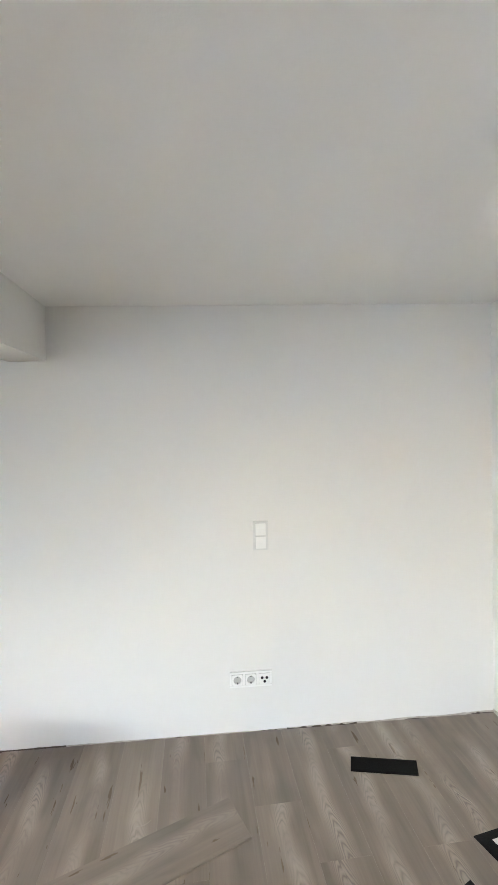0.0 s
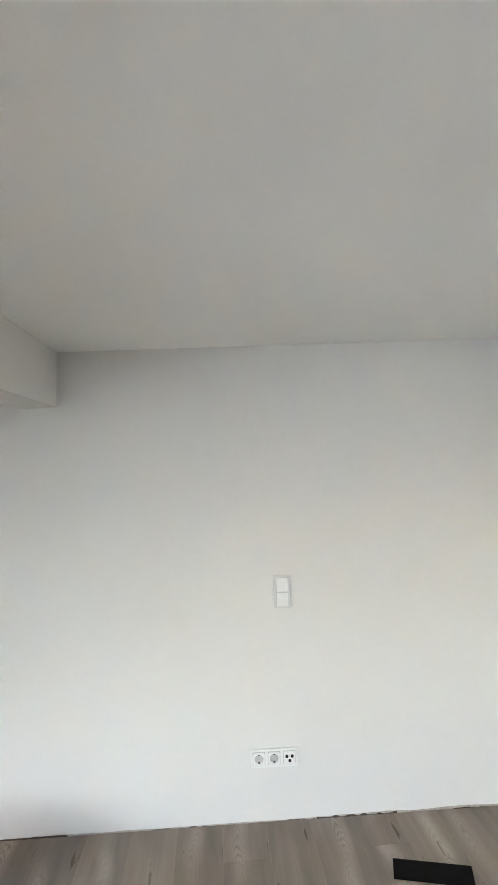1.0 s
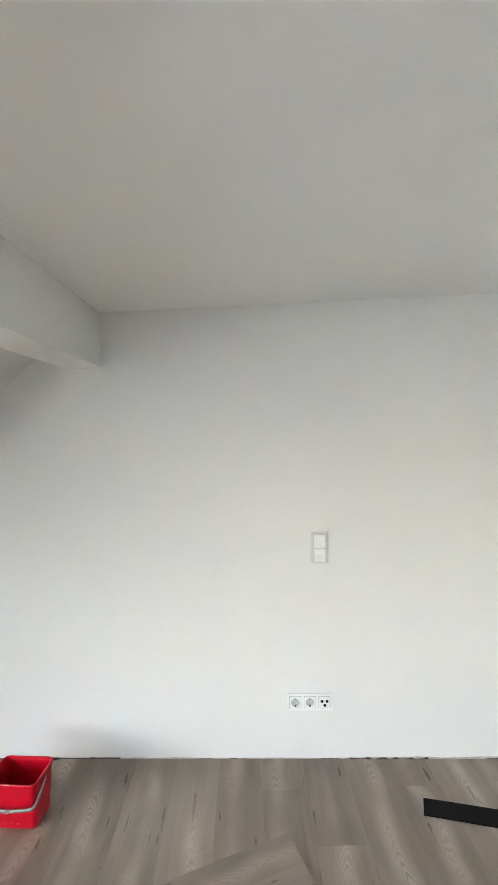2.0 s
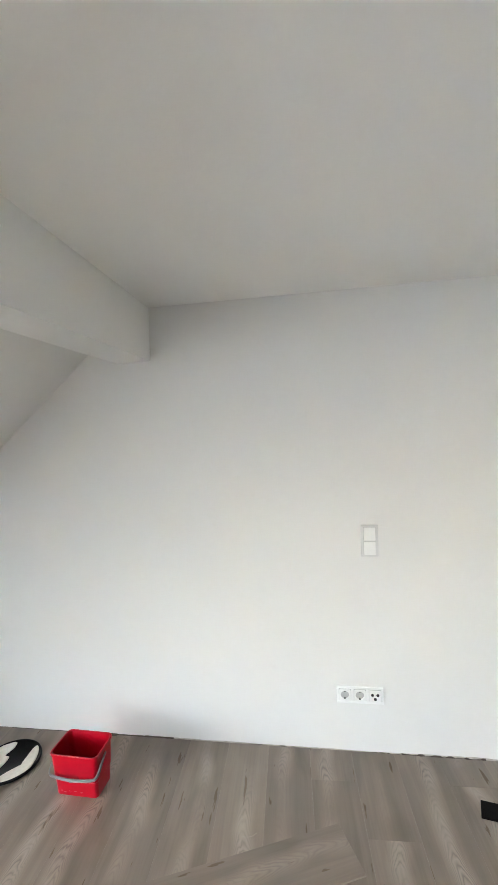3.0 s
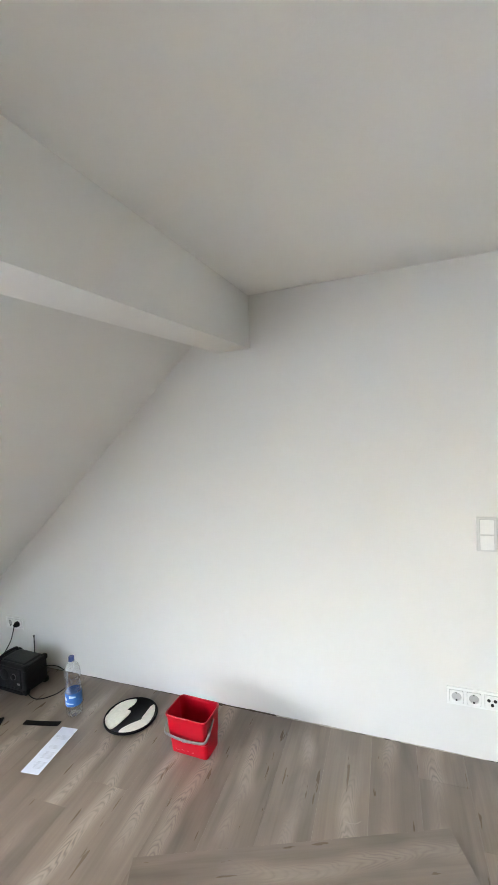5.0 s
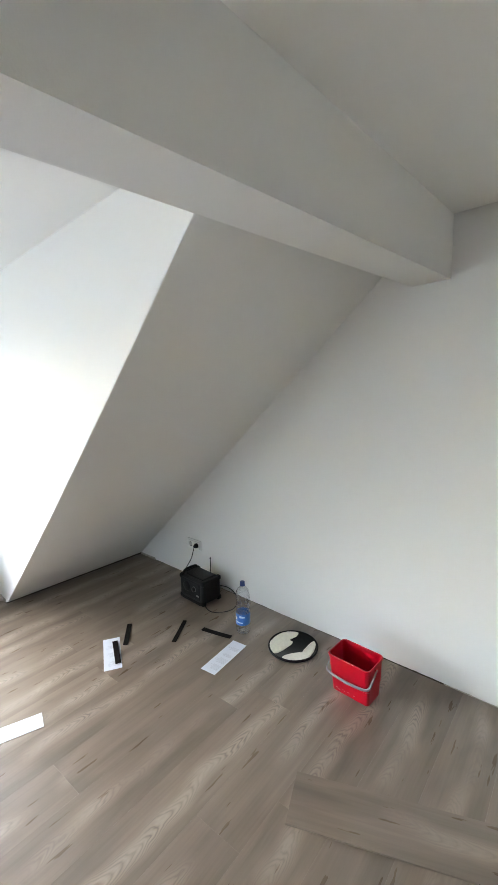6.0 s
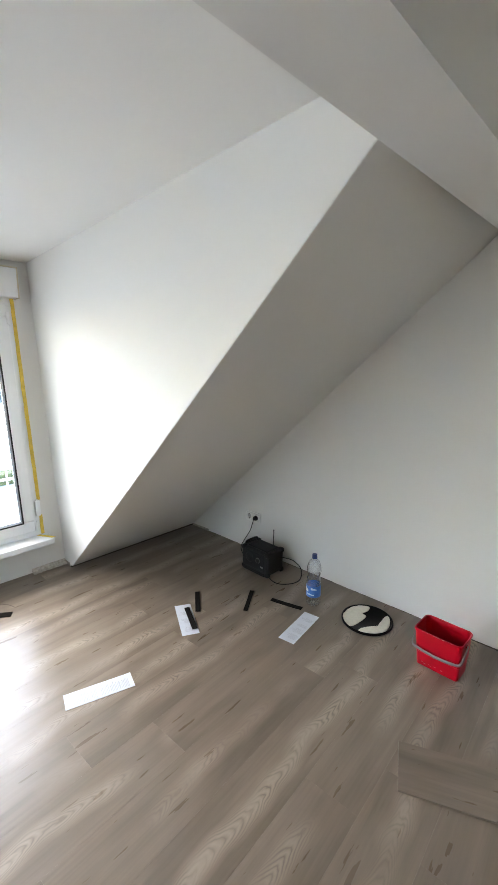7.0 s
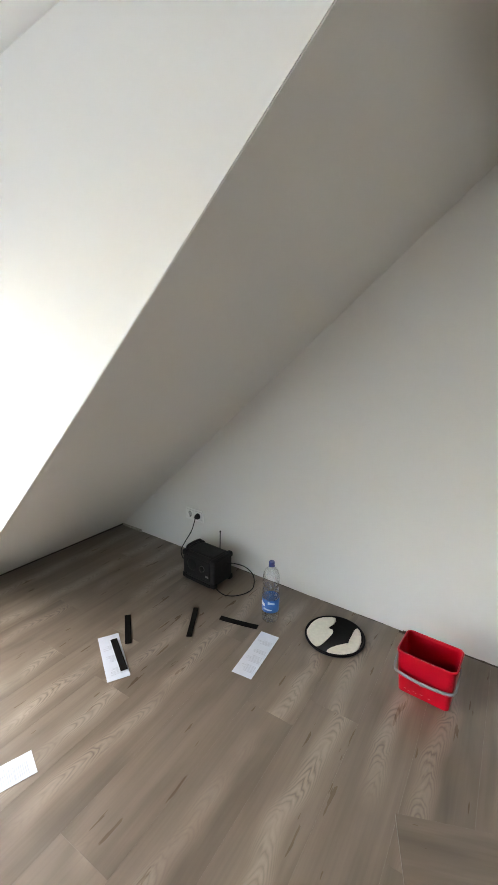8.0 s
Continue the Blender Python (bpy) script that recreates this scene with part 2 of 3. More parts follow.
    return tagged(part(name, bm, mat), label, category, kind="structure")


north = structure("wall_north", prism([(-4.2, -0.2), (1.75, -0.2), (1.75, 2.6), (-4.2, 2.6)], "y", WN, WN + 0.24), WALL,
                  "white painted plaster gable wall, unfinished along the floor", "wall")
structure("wall_east", prism([(YS - 0.2, -0.2), (WN, -0.2), (WN, 2.6), (YS - 0.2, 2.6)], "x", XE, XE + 0.2), WALL,
          "white painted plaster side wall", "wall")
SX0, SX1, SZ0, SZ1 = -3.36, -1.14, 0.50, 2.01     # unseen glazed opening in the south wall, added to light the gable wall


def south_wall():
    bm = bmesh.new()
    for lo, hi in (((-4.2, -0.2), (SX0, 2.6)), ((SX1, -0.2), (XE, 2.6)), ((SX0, -0.2), (SX1, SZ0)), ((SX0, SZ1), (SX1, 2.6))):
        add_box(bm, (lo[0], YS - 0.2, lo[1]), (hi[0], YS, hi[1]))
    return structure("wall_south", bm, WALL, "white painted plaster wall behind the view, with an added window opening for light", "wall")


south_wall()
# main ceiling, nearly level
structure("ceiling", prism([(-1.0, ceiling_z(-1.0)), (XE + 0.2, ceiling_z(XE + 0.2)), (XE + 0.2, 2.6), (-1.0, 2.6)], "y", YS, WN), CEIL,
          "white painted attic ceiling with faint plaster ripples", "ceiling")


def cheek_y(x, z):
    """The hand-plastered cheek leans a little into the dormer."""
    return YC - (0.045 + 0.0115 * (x - XW)) * z


def solid(rows, closed_ends=True):
    """A body from rings of points."""
    bm = bmesh.new()
    vs = [[bm.verts.new(p) for p in r] for r in rows]
    n = len(vs[0])
    if closed_ends:
        bm.faces.new(vs[0])
        bm.faces.new(vs[-1][::-1])
    for a, c in zip(vs, vs[1:]):
        for i in range(n):
            j = (i + 1) % n
            bm.faces.new((a[i], c[i], c[j], a[j]))
    return bm


def slope(name, at_cheek, y_far):
    """Roof slope with thickness between the dormer cheek and a wall."""
    rows = []
    steps = 14
    for k in range(steps + 1):
        z = 2.17 * k / steps
        a, c = FOOT_CHEEK + z / PITCH_CHEEK, FOOT_WALL + z / PITCH_WALL
        y0 = at_cheek(a, z)
        rows.append([(a, y0, z), (c, y_far + 0.03, z), (c - 0.3, y_far + 0.03, z), (a - 0.3, y0, z)])
    first = [(x - 0.1, y, -0.1) for x, y, z in rows[0]]
    return structure(name, solid([first] + rows), WALL, "white painted sloping roof wall meeting the floor", "roof slope")


slope("roof_slope_north", lambda x, z: cheek_y(x, z) + 0.003, WN)


def dormer_ceiling_z(x):
    return 2.040 + 0.036 * (x - XW)


def dormer_cheek(name, face, back):
    """Wall between slope line and dormer ceiling, built in narrow upright strips."""
    rows = []
    steps = 22
    for k in range(steps + 1):
        x = XW - 0.3 + (-0.93 - XW + 0.3) * k / steps
        low = max(-0.1, PITCH_CHEEK * (x - FOOT_CHEEK) + 0.002)
        zs = [low + (2.35 - low) * i / 4 for i in range(5)]
        rows.append([(x, face(x, z), z) for z in zs] + [(x, face(x, z) + back, z + 0.03 * (2.35 - z) / (2.35 - low)) for z in reversed(zs)])
    return structure(name, solid(rows), WALL, "white painted dormer side wall with sharp sloping edge", "wall")


dormer_cheek("dormer_cheek_north", cheek_y, 0.12)
structure("dormer_ceiling", prism([(XW - 0.3, dormer_ceiling_z(XW - 0.3)), (-1.0, dormer_ceiling_z(-1.0)), (-1.0, 2.5), (XW - 0.3, 2.5)], "y", YS, YC), CEIL,
          "white painted dormer ceiling", "ceiling")

# purlin beam boxed in plaster, sagging slightly
beam_rows = []
for y in (WN + 0.05, -0.6, YS - 0.05):
    d = max(y, -0.6) - WN
    x0, zb = -0.8876 + 0.0093 * d, 1.9434 + 0.0217 * d
    zc = ceiling_z(x0)
    cove = [(x0, y, zc - 0.003), (x0 + 0.003, y, zc + 0.004)]
    beam_rows.append([(x0, y, zb)] + cove + [(x0 + 0.003, y, 2.45), (x0 - 0.173, y, 2.45), (x0 - 0.173, y, zb - 0.0074)])
bm = solid(beam_rows)
beam = part("beam", bm, WALL)
tagged(beam, "white plastered boxed-in roof beam under the ceiling", "beam", kind="structure")

# ---- window walls with their openings ----
WY0, WY1, WZ0, WZ1 = -2.35, 1.205, 0.245, 1.83


def jamb_y(z):
    """The jamb beside the cheek is out of plumb."""
    return WY1 + 0.008 - 0.038 * (z - 1.2)


def front_wall():
    bm = bmesh.new()
    for lo, hi in (((XW - 0.3, YS, -0.1), (XW, YC + 0.04, WZ0)), ((XW - 0.3, YS, WZ1), (XW, YC + 0.04, 2.2)),
                   ((XW - 0.3, WY1, WZ0), (XW, YC + 0.04, WZ1)), ((XW - 0.3, YS, WZ0), (XW, WY0, WZ1))):
        add_box(bm, lo, hi)
    for v in bm.verts:
        if abs(v.co.y - WY1) < 1e-4:
            v.co.y = jamb_y(v.co.z)
    return structure("wall_west", bm, WALL, "white plaster dormer front wall around the window", "wall")


front_wall()
structure("floor", box((XW - 0.3, YS, -0.10), (XE, WN, -0.006)), SUBFLOOR, "floor laid with grey oak vinyl planks", "floor")


# ---- window in the dormer ----
def add_ring(bm, y0, y1, z0, z1, w, x0, x1, bevel=0.004):
    """A rectangular frame of bars of width w."""
    add_box(bm, (x0, y0, z0), (x1, y1, z0 + w), bevel)
    add_box(bm, (x0, y0, z1 - w), (x1, y1, z1), bevel)
    add_box(bm, (x0, y0, z0 + w), (x1, y0 + w, z1 - w), bevel)
    add_box(bm, (x0, y1 - w, z0 + w), (x1, y1, z1 - w), bevel)
    return bm


def window(name, y0, y1, label, z0=0.262, z1=1.822):
    w = empty(name, pose(0, 0, 0), label, "window", kind="structure")
    part("window_frame", add_ring(bmesh.new(), y0, y1, z0, z1, 0.055, XW - 0.075, XW + 0.004), PVC, w)
    sash = part("sash", add_ring(bmesh.new(), y0 + 0.036, y1 - 0.036, z0 + 0.036, z1 - 0.04, 0.078, XW - 0.06, XW + 0.022, 0.007), PVC, w)
    a, c, d, e = y0 + 0.108, y1 - 0.108, z0 + 0.108, z1 - 0.112
    part("gasket", add_ring(bmesh.new(), a, c, d, e, 0.009, XW - 0.03, XW + 0.0235, 0.001), RUBBER, sash)
    pane = part("pane", box((XW - 0.028, a + 0.006, d + 0.006), (XW - 0.012, c - 0.006, e - 0.006)), GLASS, sash)
    pane.visible_shadow = False
    for z, h in ((z1 - 0.162, 0.075), (z0 + 0.04, 0.06)):
        part("hinge", add_box(box((XW + 0.004, y1 - 0.046, z), (XW + 0.026, y1 - 0.028, z + h), 0.004), (XW + 0.002, y1 - 0.030, z - 0.008), (XW + 0.010, y1 - 0.014, z + h + 0.008), 0.002),
             PVC, w, "white hinge cover")
    pin = add_box(box((XW + 0.004, y1 - 0.026, z0 + 0.143), (XW + 0.030, y1 + 0.002, z0 + 0.248), 0.004), (XW + 0.007, y1 - 0.02, z0 + 0.248), (XW + 0.026, y1 - 0.004, z0 + 0.256), 0.002)
    part("hinge_pin_cover", pin, PVC, w)
    return w


# second casement, out of view: added so more daylight enters from the west
window("window_3", WY0, -0.62, "unseen white plastic casement window, closed, added to widen the dormer's daylight")
structure("window_post", box((XW - 0.075, -0.62, 0.262), (XW + 0.006, -0.56, 1.822), 0.004), PVC, "white plastic post beside the added, unseen dormer window", "window post")
# south window is out of view, added so daylight reaches the gable wall
w_ = window("window_2", SX0, SX1, "unseen white plastic casement window, closed, added in the south wall for light", SZ0 + 0.017, SZ1)
w_.matrix_world = Matrix.Translation((SX0 + SX1, YS - XW, 0)) @ Euler((0, 0, radians(90))).to_matrix().to_4x4()
tagged(part("window_sill", box((SX0, YS - 0.08, SZ0 - 0.023), (SX1, YS + 0.12, SZ0 + 0.017), 0.008, 3), PVC),
       "white plastic window sill below the added, unseen south window", "window sill", kind="structure")
win = window("window_1", -0.56, WY1, "white plastic casement window, closed, seams taped yellow for painting")
for piece in win.children_recursive:
    for v in piece.data.vertices:
        k = max(0.0, min(1.0, (v.co.y + 0.56) / (WY1 + 0.56)))
        v.co.y += k * (jamb_y(v.co.z) - WY1)

# tape along the frame edge and across the end of the sill
def strip_of_tape(name, pts, width_axis, width, thick, wobble):
    """Masking tape laid along a line with an uneven edge."""
    bm = bmesh.new()
    rows = []
    for i, p in enumerate(pts):
        p = Vector(p)
        k = wobble * noise.noise(p * 23.0)
        rows.append([bm.verts.new(p + Vector(width_axis) * (-width / 2 + k)), bm.verts.new(p + Vector(width_axis) * (width / 2 + k * 0.4))])
    for r, q in zip(rows, rows[1:]):
        bm.faces.new((r[0], r[1], q[1], q[0]))
    made = bmesh.ops.extrude_face_region(bm, geom=bm.faces[:])
    bmesh.ops.translate(bm, vec=thick, verts=[v for v in made["geom"] if isinstance(v, bmesh.types.BMVert)])
    return part(name, bm, TAPE, win, "yellow masking tape")


strip_of_tape("tape_strip", [(XW + 0.0075, jamb_y(0.512 + i * 0.0545) + 0.002, 0.512 + i * 0.0545) for i in range(25)], (0, 1, 0), 0.022, (0.0015, 0, 0), 0.004)
strip_of_tape("tape_strip", [(XW + 0.0075, jamb_y(0.266 + i * 0.028) + 0.002, 0.266 + i * 0.028) for i in range(6)], (0, 1, 0), 0.022, (0.0015, 0, 0), 0.006)
strip_of_tape("tape_strip", [(XW + 0.01 + i * 0.016, WY1 + 0.014 + i * 0.0085, 0.2645) for i in range(8)], (0, 1, 0), 0.024, (0, 0, 0.0012), 0.004)

tagged(part("window_sill", box((XW - 0.06, WY0, 0.222), (XW + 0.135, WY1 + 0.075, 0.262), 0.008, 3), PVC),
       "white plastic window sill below the dormer window", "window sill", kind="structure")

box_top = empty("shutter_box", pose(0, 0, 0), "white roller shutter box above the dormer window", "shutter box", kind="structure")
part("cover", box((XW, WY0 - 0.04, 1.815), (XW + 0.075, 1.223, 1.985), 0.006), PVC, box_top)
EDGE = plain("cream_edge_strip", (0.70, 0.62, 0.47), 0.5, 0, 0.08, 30)
part("edge_strip", box((XW, 1.2102, 1.812), (XW + 0.078, 1.2182, 1.992), 0.002), EDGE, box_top, "cream edge strip")
part("edge_strip", box((XW, WY0 - 0.04, 1.9852), (XW + 0.078, 1.2102, 1.992), 0.002), EDGE, box_top, "cream edge strip")

# ---- rough edges where walls meet the floor ----
def rough_edge(name, p0, p1, out, h0, h1, depth, seed, label, mat=RAW):
    """A crumbly strip along the foot of a wall, bare plaster unless another material is given."""
    bm = bmesh.new()
    a, c, o = Vector(p0), Vector(p1), Vector(out)
    n = max(4, int((c - a).length / 0.012))
    rows = []
    for i in range(n + 1):
        p = a.lerp(c, i / n)
        k = noise.noise(Vector((i * 0.09, seed, 0.3))) * 0.5 + 0.5
        j = noise.noise(Vector((i * 0.47, seed, 4.1))) * 0.5 + 0.5
        h = h0 + (h1 - h0) * (0.65 * k + 0.35 * j)
        d = depth * (0.4 + 0.9 * j)
        rows.append([bm.verts.new(p + o * d), bm.verts.new(p + o * d * 0.75 + Vector((0, 0, h * 0.6))), bm.verts.new(p + o * 0.0006 + Vector((0, 0, h))), bm.verts.new(p - o * 0.004 + Vector((0, 0, h * 0.5)))])
    for r, q in zip(rows, rows[1:]):
        for i in range(4):
            bm.faces.new((r[i], r[(i + 1) % 4], q[(i + 1) % 4], q[i]))
    bm.faces.new(rows[0])
    bm.faces.new(rows[-1][::-1])
    return tagged(part(name, bm, mat), label, "plaster edge", kind="structure")


LBL = "crumbly unpainted plaster edge along the foot of the wall"
rough_edge("trim", (-0.83, WN, -0.004), (0.42, WN, -0.004), (0, -1, 0), 0.000, 0.013, 0.006, 1.0, LBL)
rough_edge("trim", (0.40, WN, -0.004), (XE, WN, -0.004), (0, -1, 0), 0.002, 0.019, 0.007, 2.0, LBL)
rough_edge("trim", (-3.2, WN, -0.004), (-1.30, WN, -0.004), (0, -1, 0), 0.000, 0.010, 0.003, 3.0, LBL)
rough_edge("trim", (-3.41, WN, -0.004), (-3.2, WN, -0.004), (0, -1, 0), 0.010, 0.030, 0.010, 6.0, LBL)
# solid strips whose dark brown holds the shade of the open joint
GAPS = "dark ragged strip painting the shaded open joint under the wall plaster"
for g0, g1, gh, gd, gs in ((FOOT_WALL + 0.02, XE, 0.0075, 0.0085, 9.0), (-1.32, -0.83, 0.015, 0.008, 10.0), (0.30, 0.68, 0.016, 0.010, 11.0), (0.95, 1.12, 0.013, 0.010, 12.0), (1.33, XE, 0.018, 0.010, 13.0)):
    rough_edge("joint_strip", (g0, WN, -0.004), (g1, WN, -0.004), (0, -1, 0), 0.002, gh, gd, gs, GAPS, BROWN_GAP_SHADE)
# same dark strip for the shaded joint under the slope
foot_gap = prism([(-0.004, -0.004), (0.006, -0.004), (0.012, 0.0085), (0.004, 0.010)], "y", YC - 0.005, WN)
structure("joint_strip", foot_gap, BROWN_GAP_SHADE, "dark strip painting the shaded open joint along the foot of the roof slope", "joint").location = (FOOT_CHEEK - 0.003, 0, 0)
rough_edge("trim", (XW + 0.001, 1.16, -0.004), (XW + 0.001, YC, -0.004), (1, 0, 0), 0.030, 0.042, 0.045, 4.0, "bare plaster ledge at the corner of the dormer")
rough_edge("trim", (XW, YC, -0.004), (-3.44, YC, -0.004), (0, -1, 0), 0.014, 0.036, 0.008, 5.0, LBL)
rough_edge("trim", (XE, WN, -0.004), (XE, 1.0, -0.004), (-1, 0, 0), 0.006, 0.030, 0.006, 7.0, LBL)

rough_edge("trim", (-1.068, 1.25, 1.9096), (-1.0855, -0.5, 1.8697), (-1, 0, 0), 0.004, 0.010, 0.003, 8.0, "crumbly plaster edge along the boxed-in roof beam", WALL)


# ---- switches and sockets on the gable wall ----
def rocker_switch():
    s = empty("light_switch", pose(0.173, WN, 1.032), "white double rocker light switch on the white wall", "light switch")
    bm = box((-0.0405, -0.012, -0.076), (0.0405, 0.004, 0.076), 0.005, 3)
    part("frame", bm, SWITCH_FRAME_SHADED, s)
    for z in (0.0345, -0.0345):
        # dark plate paints the shaded gap round each rocker
        part("surround", box((-0.0285, -0.0123, z - 0.0322), (0.0285, -0.0085, z + 0.0322), 0.0002), SOCKET_SHADE, s)
        bm = prism([(-0.011, z - 0.031), (-0.0185, z - 0.031), (-0.0150, z + 0.002), (-0.0165, z + 0.031), (-0.011, z + 0.031)], "x", -0.0272, 0.0272)
        bmesh.ops.bevel(bm, geom=bm.edges[:], offset=0.0009, segments=2, affect="EDGES")
        part("rocker", bm, SOCKET, s)
    return s


def schuko(parent, cx):
    """One earthed socket insert: square cover, deep round well with darkened floor, two black discs for holes and two
    spring contacts.
    """
    ins = bmesh.new()
    outer = [(-0.0275, -0.0275), (0.0275, -0.0275), (0.0275, 0.0275), (-0.0275, 0.0275)]
    n = 32
    ring = []
    for i in range(n):
        a = 2 * math.pi * (i + 0.5) / n
        k = 0.0275 / max(abs(math.cos(a)), abs(math.sin(a)))
        ring.append((k * math.cos(a), k * math.sin(a)))
    rows = []
    for r, y in ((None, -0.008), (None, -0.0122), (0.0205, -0.0122), (0.0198, -0.001)):
        if r is None:
            rows.append([ins.verts.new((cx + a, y, c)) for a, c in ring])
        else:
            rows.append([ins.verts.new((cx + r * math.cos(2 * math.pi * (i + 0.5) / n), y, r * math.sin(2 * math.pi * (i + 0.5) / n))) for i in range(n)])
    for p, q in zip(rows, rows[1:]):
        for i in range(n):
            ins.faces.new((p[i], p[(i + 1) % n], q[(i + 1) % n], q[i]))
    body = part("socket_insert", ins, SOCKET, parent)
    # well floor carries the shade of the well in its colour
    well = bmesh.new()
    bmesh.ops.create_circle(well, cap_ends=True, segments=32, radius=0.0199, matrix=Matrix.Translation((cx, -0.0015, 0)) @ Euler((radians(90), 0, 0)).to_matrix().to_4x4())
    part("well_floor", well, SOCKET_SHADE, body)
    # black discs stand in for the unlit pin holes
    for dx in (-0.0095, 0.0095):
        h = bmesh.new()
        bmesh.ops.create_cone(h, cap_ends=True, segments=14, radius1=0.0045, radius2=0.0045, depth=0.001, matrix=Matrix.Translation((cx + dx, -0.0021, 0)) @ Euler((radians(90), 0, 0)).to_matrix().to_4x4())
        part("pin_hole", h, BLACK, body)
    # contacts coloured black to suit the shade inside the well
    for dz in (-1, 1):
        part("earth_contact", box((cx - 0.0035, -0.0122, dz * 0.0180 - 0.0025), (cx + 0.0035, -0.003, dz * 0.0180 + 0.0025), 0.0008), BLACK, body)
    return body


def aerial(parent, cx):
    """Aerial outlet: square cover with two upper plugs and one lower."""
    body = part("aerial_cover", box((cx - 0.0275, -0.0125, -0.0275), (cx + 0.0275, -0.008, 0.0275), 0.0012), SOCKET, parent)
    for dx, dz, r in ((-0.0125, 0.007, 0.0068), (0.0125, 0.007, 0.0068), (0.001, -0.0125, 0.0068)):
        turn = Matrix.Translation((cx + dx, -0.014, dz)) @ Euler((radians(90), 0, 0)).to_matrix().to_4x4()
        jack = lathe([(0.0, -0.001), (r * 0.55, -0.001), (r * 0.6, 0.0025), (r * 0.8, 0.003), (r, 0.0015), (r, -0.004)], 20)
        bmesh.ops.transform(jack, matrix=turn, verts=jack.verts[:])
        part("jack", jack, RUBBER, body, smooth=True)
    screw = lathe([(0.0, 0.001), (0.0018, 0.0008), (0.0024, 0.0), (0.0024, -0.002)], 12)
    bmesh.ops.transform(screw, matrix=Matrix.Translation((cx + 0.001, -0.0128, 0.004)) @ Euler((radians(90), 0, 0)).to_matrix().to_4x4(), verts=screw.verts[:])
    part("screw", screw, STEEL, body)


def socket_strip(x, z, count, label, with_aerial):
    s = empty("wall_socket", pose(x, WN, z), label, "wall socket")
    half = 0.0355 * count + 0.005
    bm = bmesh.new()
    # frame with one opening for each insert, made of bars
    add_box(bm, (-half, -0.0095, 0.029), (half, 0, 0.0405), 0.003)
    add_box(bm, (-half, -0.0095, -0.0405), (half, 0, -0.029), 0.003)
    edges = [-half] + [(-count / 2 + i) * 0.071 for i in range(1, count)] + [half]
    for i, e in enumerate(edges):
        lo = e if i == 0 else (e - 0.012 if i == count else e - 0.0068)
        hi = e + 0.012 if i == 0 else (e if i == count else e + 0.0068)
        add_box(bm, (lo, -0.0095, -0.0292), (hi, 0, 0.0292), 0.0012 if 0 < i < count else 0.003)
    part("frame", bm, SOCKET, s)
    # dark backing paints the shaded gaps between frame and inserts
    part("backing", box((-half + 0.004, -0.004, -0.036), (half - 0.004, 0, 0.036)), SOCKET_SHADE, s)
    for i in range(count):
        cx = (i - (count - 1) / 2) * 0.071
        if with_aerial and i == count - 1:
            aerial(s, cx)
        else:
            schuko(s, cx)
    return s


rocker_switch()
socket_strip(0.111, 0.280, 3, "white triple wall outlet, two power sockets and one aerial socket", True)
socket_strip(-2.675, 0.270, 2, "white double power socket near the roof slope", False)


# ---- red bucket ----
def rounded(hx, hy, r, n=6):
    out = []
    for sx, sy, a0 in ((1, 1, 0), (-1, 1, 90), (-1, -1, 180), (1, -1, 270)):
        for i in range(n + 1):
            a = radians(a0 + 90 * i / n)
            out.append((sx * (hx - r) + r * math.cos(a), sy * (hy - r) + r * math.sin(a)))
    return out


def loft(sections, cap_first=True, cap_last=True):
    """sections: (outline, height, shift_x, shift_y)"""
    bm = bmesh.new()
    rows = [[bm.verts.new((x + dx, y + dy, z)) for x, y in o] for o, z, dx, dy in sections]
    n = len(rows[0])
    for p, q in zip(rows, rows[1:]):
        for i in range(n):
            bm.faces.new((p[i], p[(i + 1) % n], q[(i + 1) % n], q[i]))
    if cap_first:
        bm.faces.new(rows[0][::-1])
    if cap_last:
        bm.faces.new(rows[-1])
    return bm


def red_plastic():
    """Glossy red plastic, scuffed, with dried paint crumbs."""
    m, nt, b = material("scuffed_red_plastic")
    v = coords(nt)
    n = node(nt, "ShaderNodeTexNoise", Scale=22.0, Detail=6.0, Roughness=0.65)
    nt.links.new(v, n.inputs["Vector"])
    red = ramp(nt, n.outputs["Fac"], ((0.3, (0.44, 0.001, 0.012)), (0.7, (0.49, 0.002, 0.015))))
    nt.links.new(red, b.inputs["Base Color"])
    b.inputs["Specular IOR Level"].default_value = 0.4
    rough = ramp(nt, n.outputs["Fac"], ((0.3, (0.30,) * 3), (0.75, (0.36,) * 3)))
    nt.links.new(rough, b.inputs["Roughness"])
    return m


RED = red_plastic()
GREY = plain("grey_plastic", (0.20, 0.20, 0.205), 0.45, 0, 0.1, 40)
bucket = empty("bucket", pose(-1.143, 2.168, 0, 0, 0, -2), "red rectangular plastic bucket with grey handle, empty, standing on the floor", "bucket")
S = [(rounded(0.093, 0.056, 0.014), 0.0, 0, 0.010), (rounded(0.0965, 0.0605, 0.016), 0.003, 0, 0.010), (rounded(0.1005, 0.066, 0.018), 0.075, 0, 0.006),
     (rounded(0.1030, 0.0685, 0.019), 0.079, 0, 0.006), (rounded(0.1075, 0.076, 0.022), 0.188, 0, 0), (rounded(0.1115, 0.080, 0.024), 0.190, 0, 0),
     (rounded(0.1120, 0.0805, 0.024), 0.198, 0, 0), (rounded(0.1100, 0.0785, 0.024), 0.201, 0, 0), (rounded(0.1060, 0.0745, 0.022), 0.200, 0, 0),
     (rounded(0.1040, 0.0725, 0.021), 0.188, 0, 0), (rounded(0.0950, 0.061, 0.019), 0.060, 0, 0.010), (rounded(0.0900, 0.054, 0.018), 0.006, 0, 0.014)]
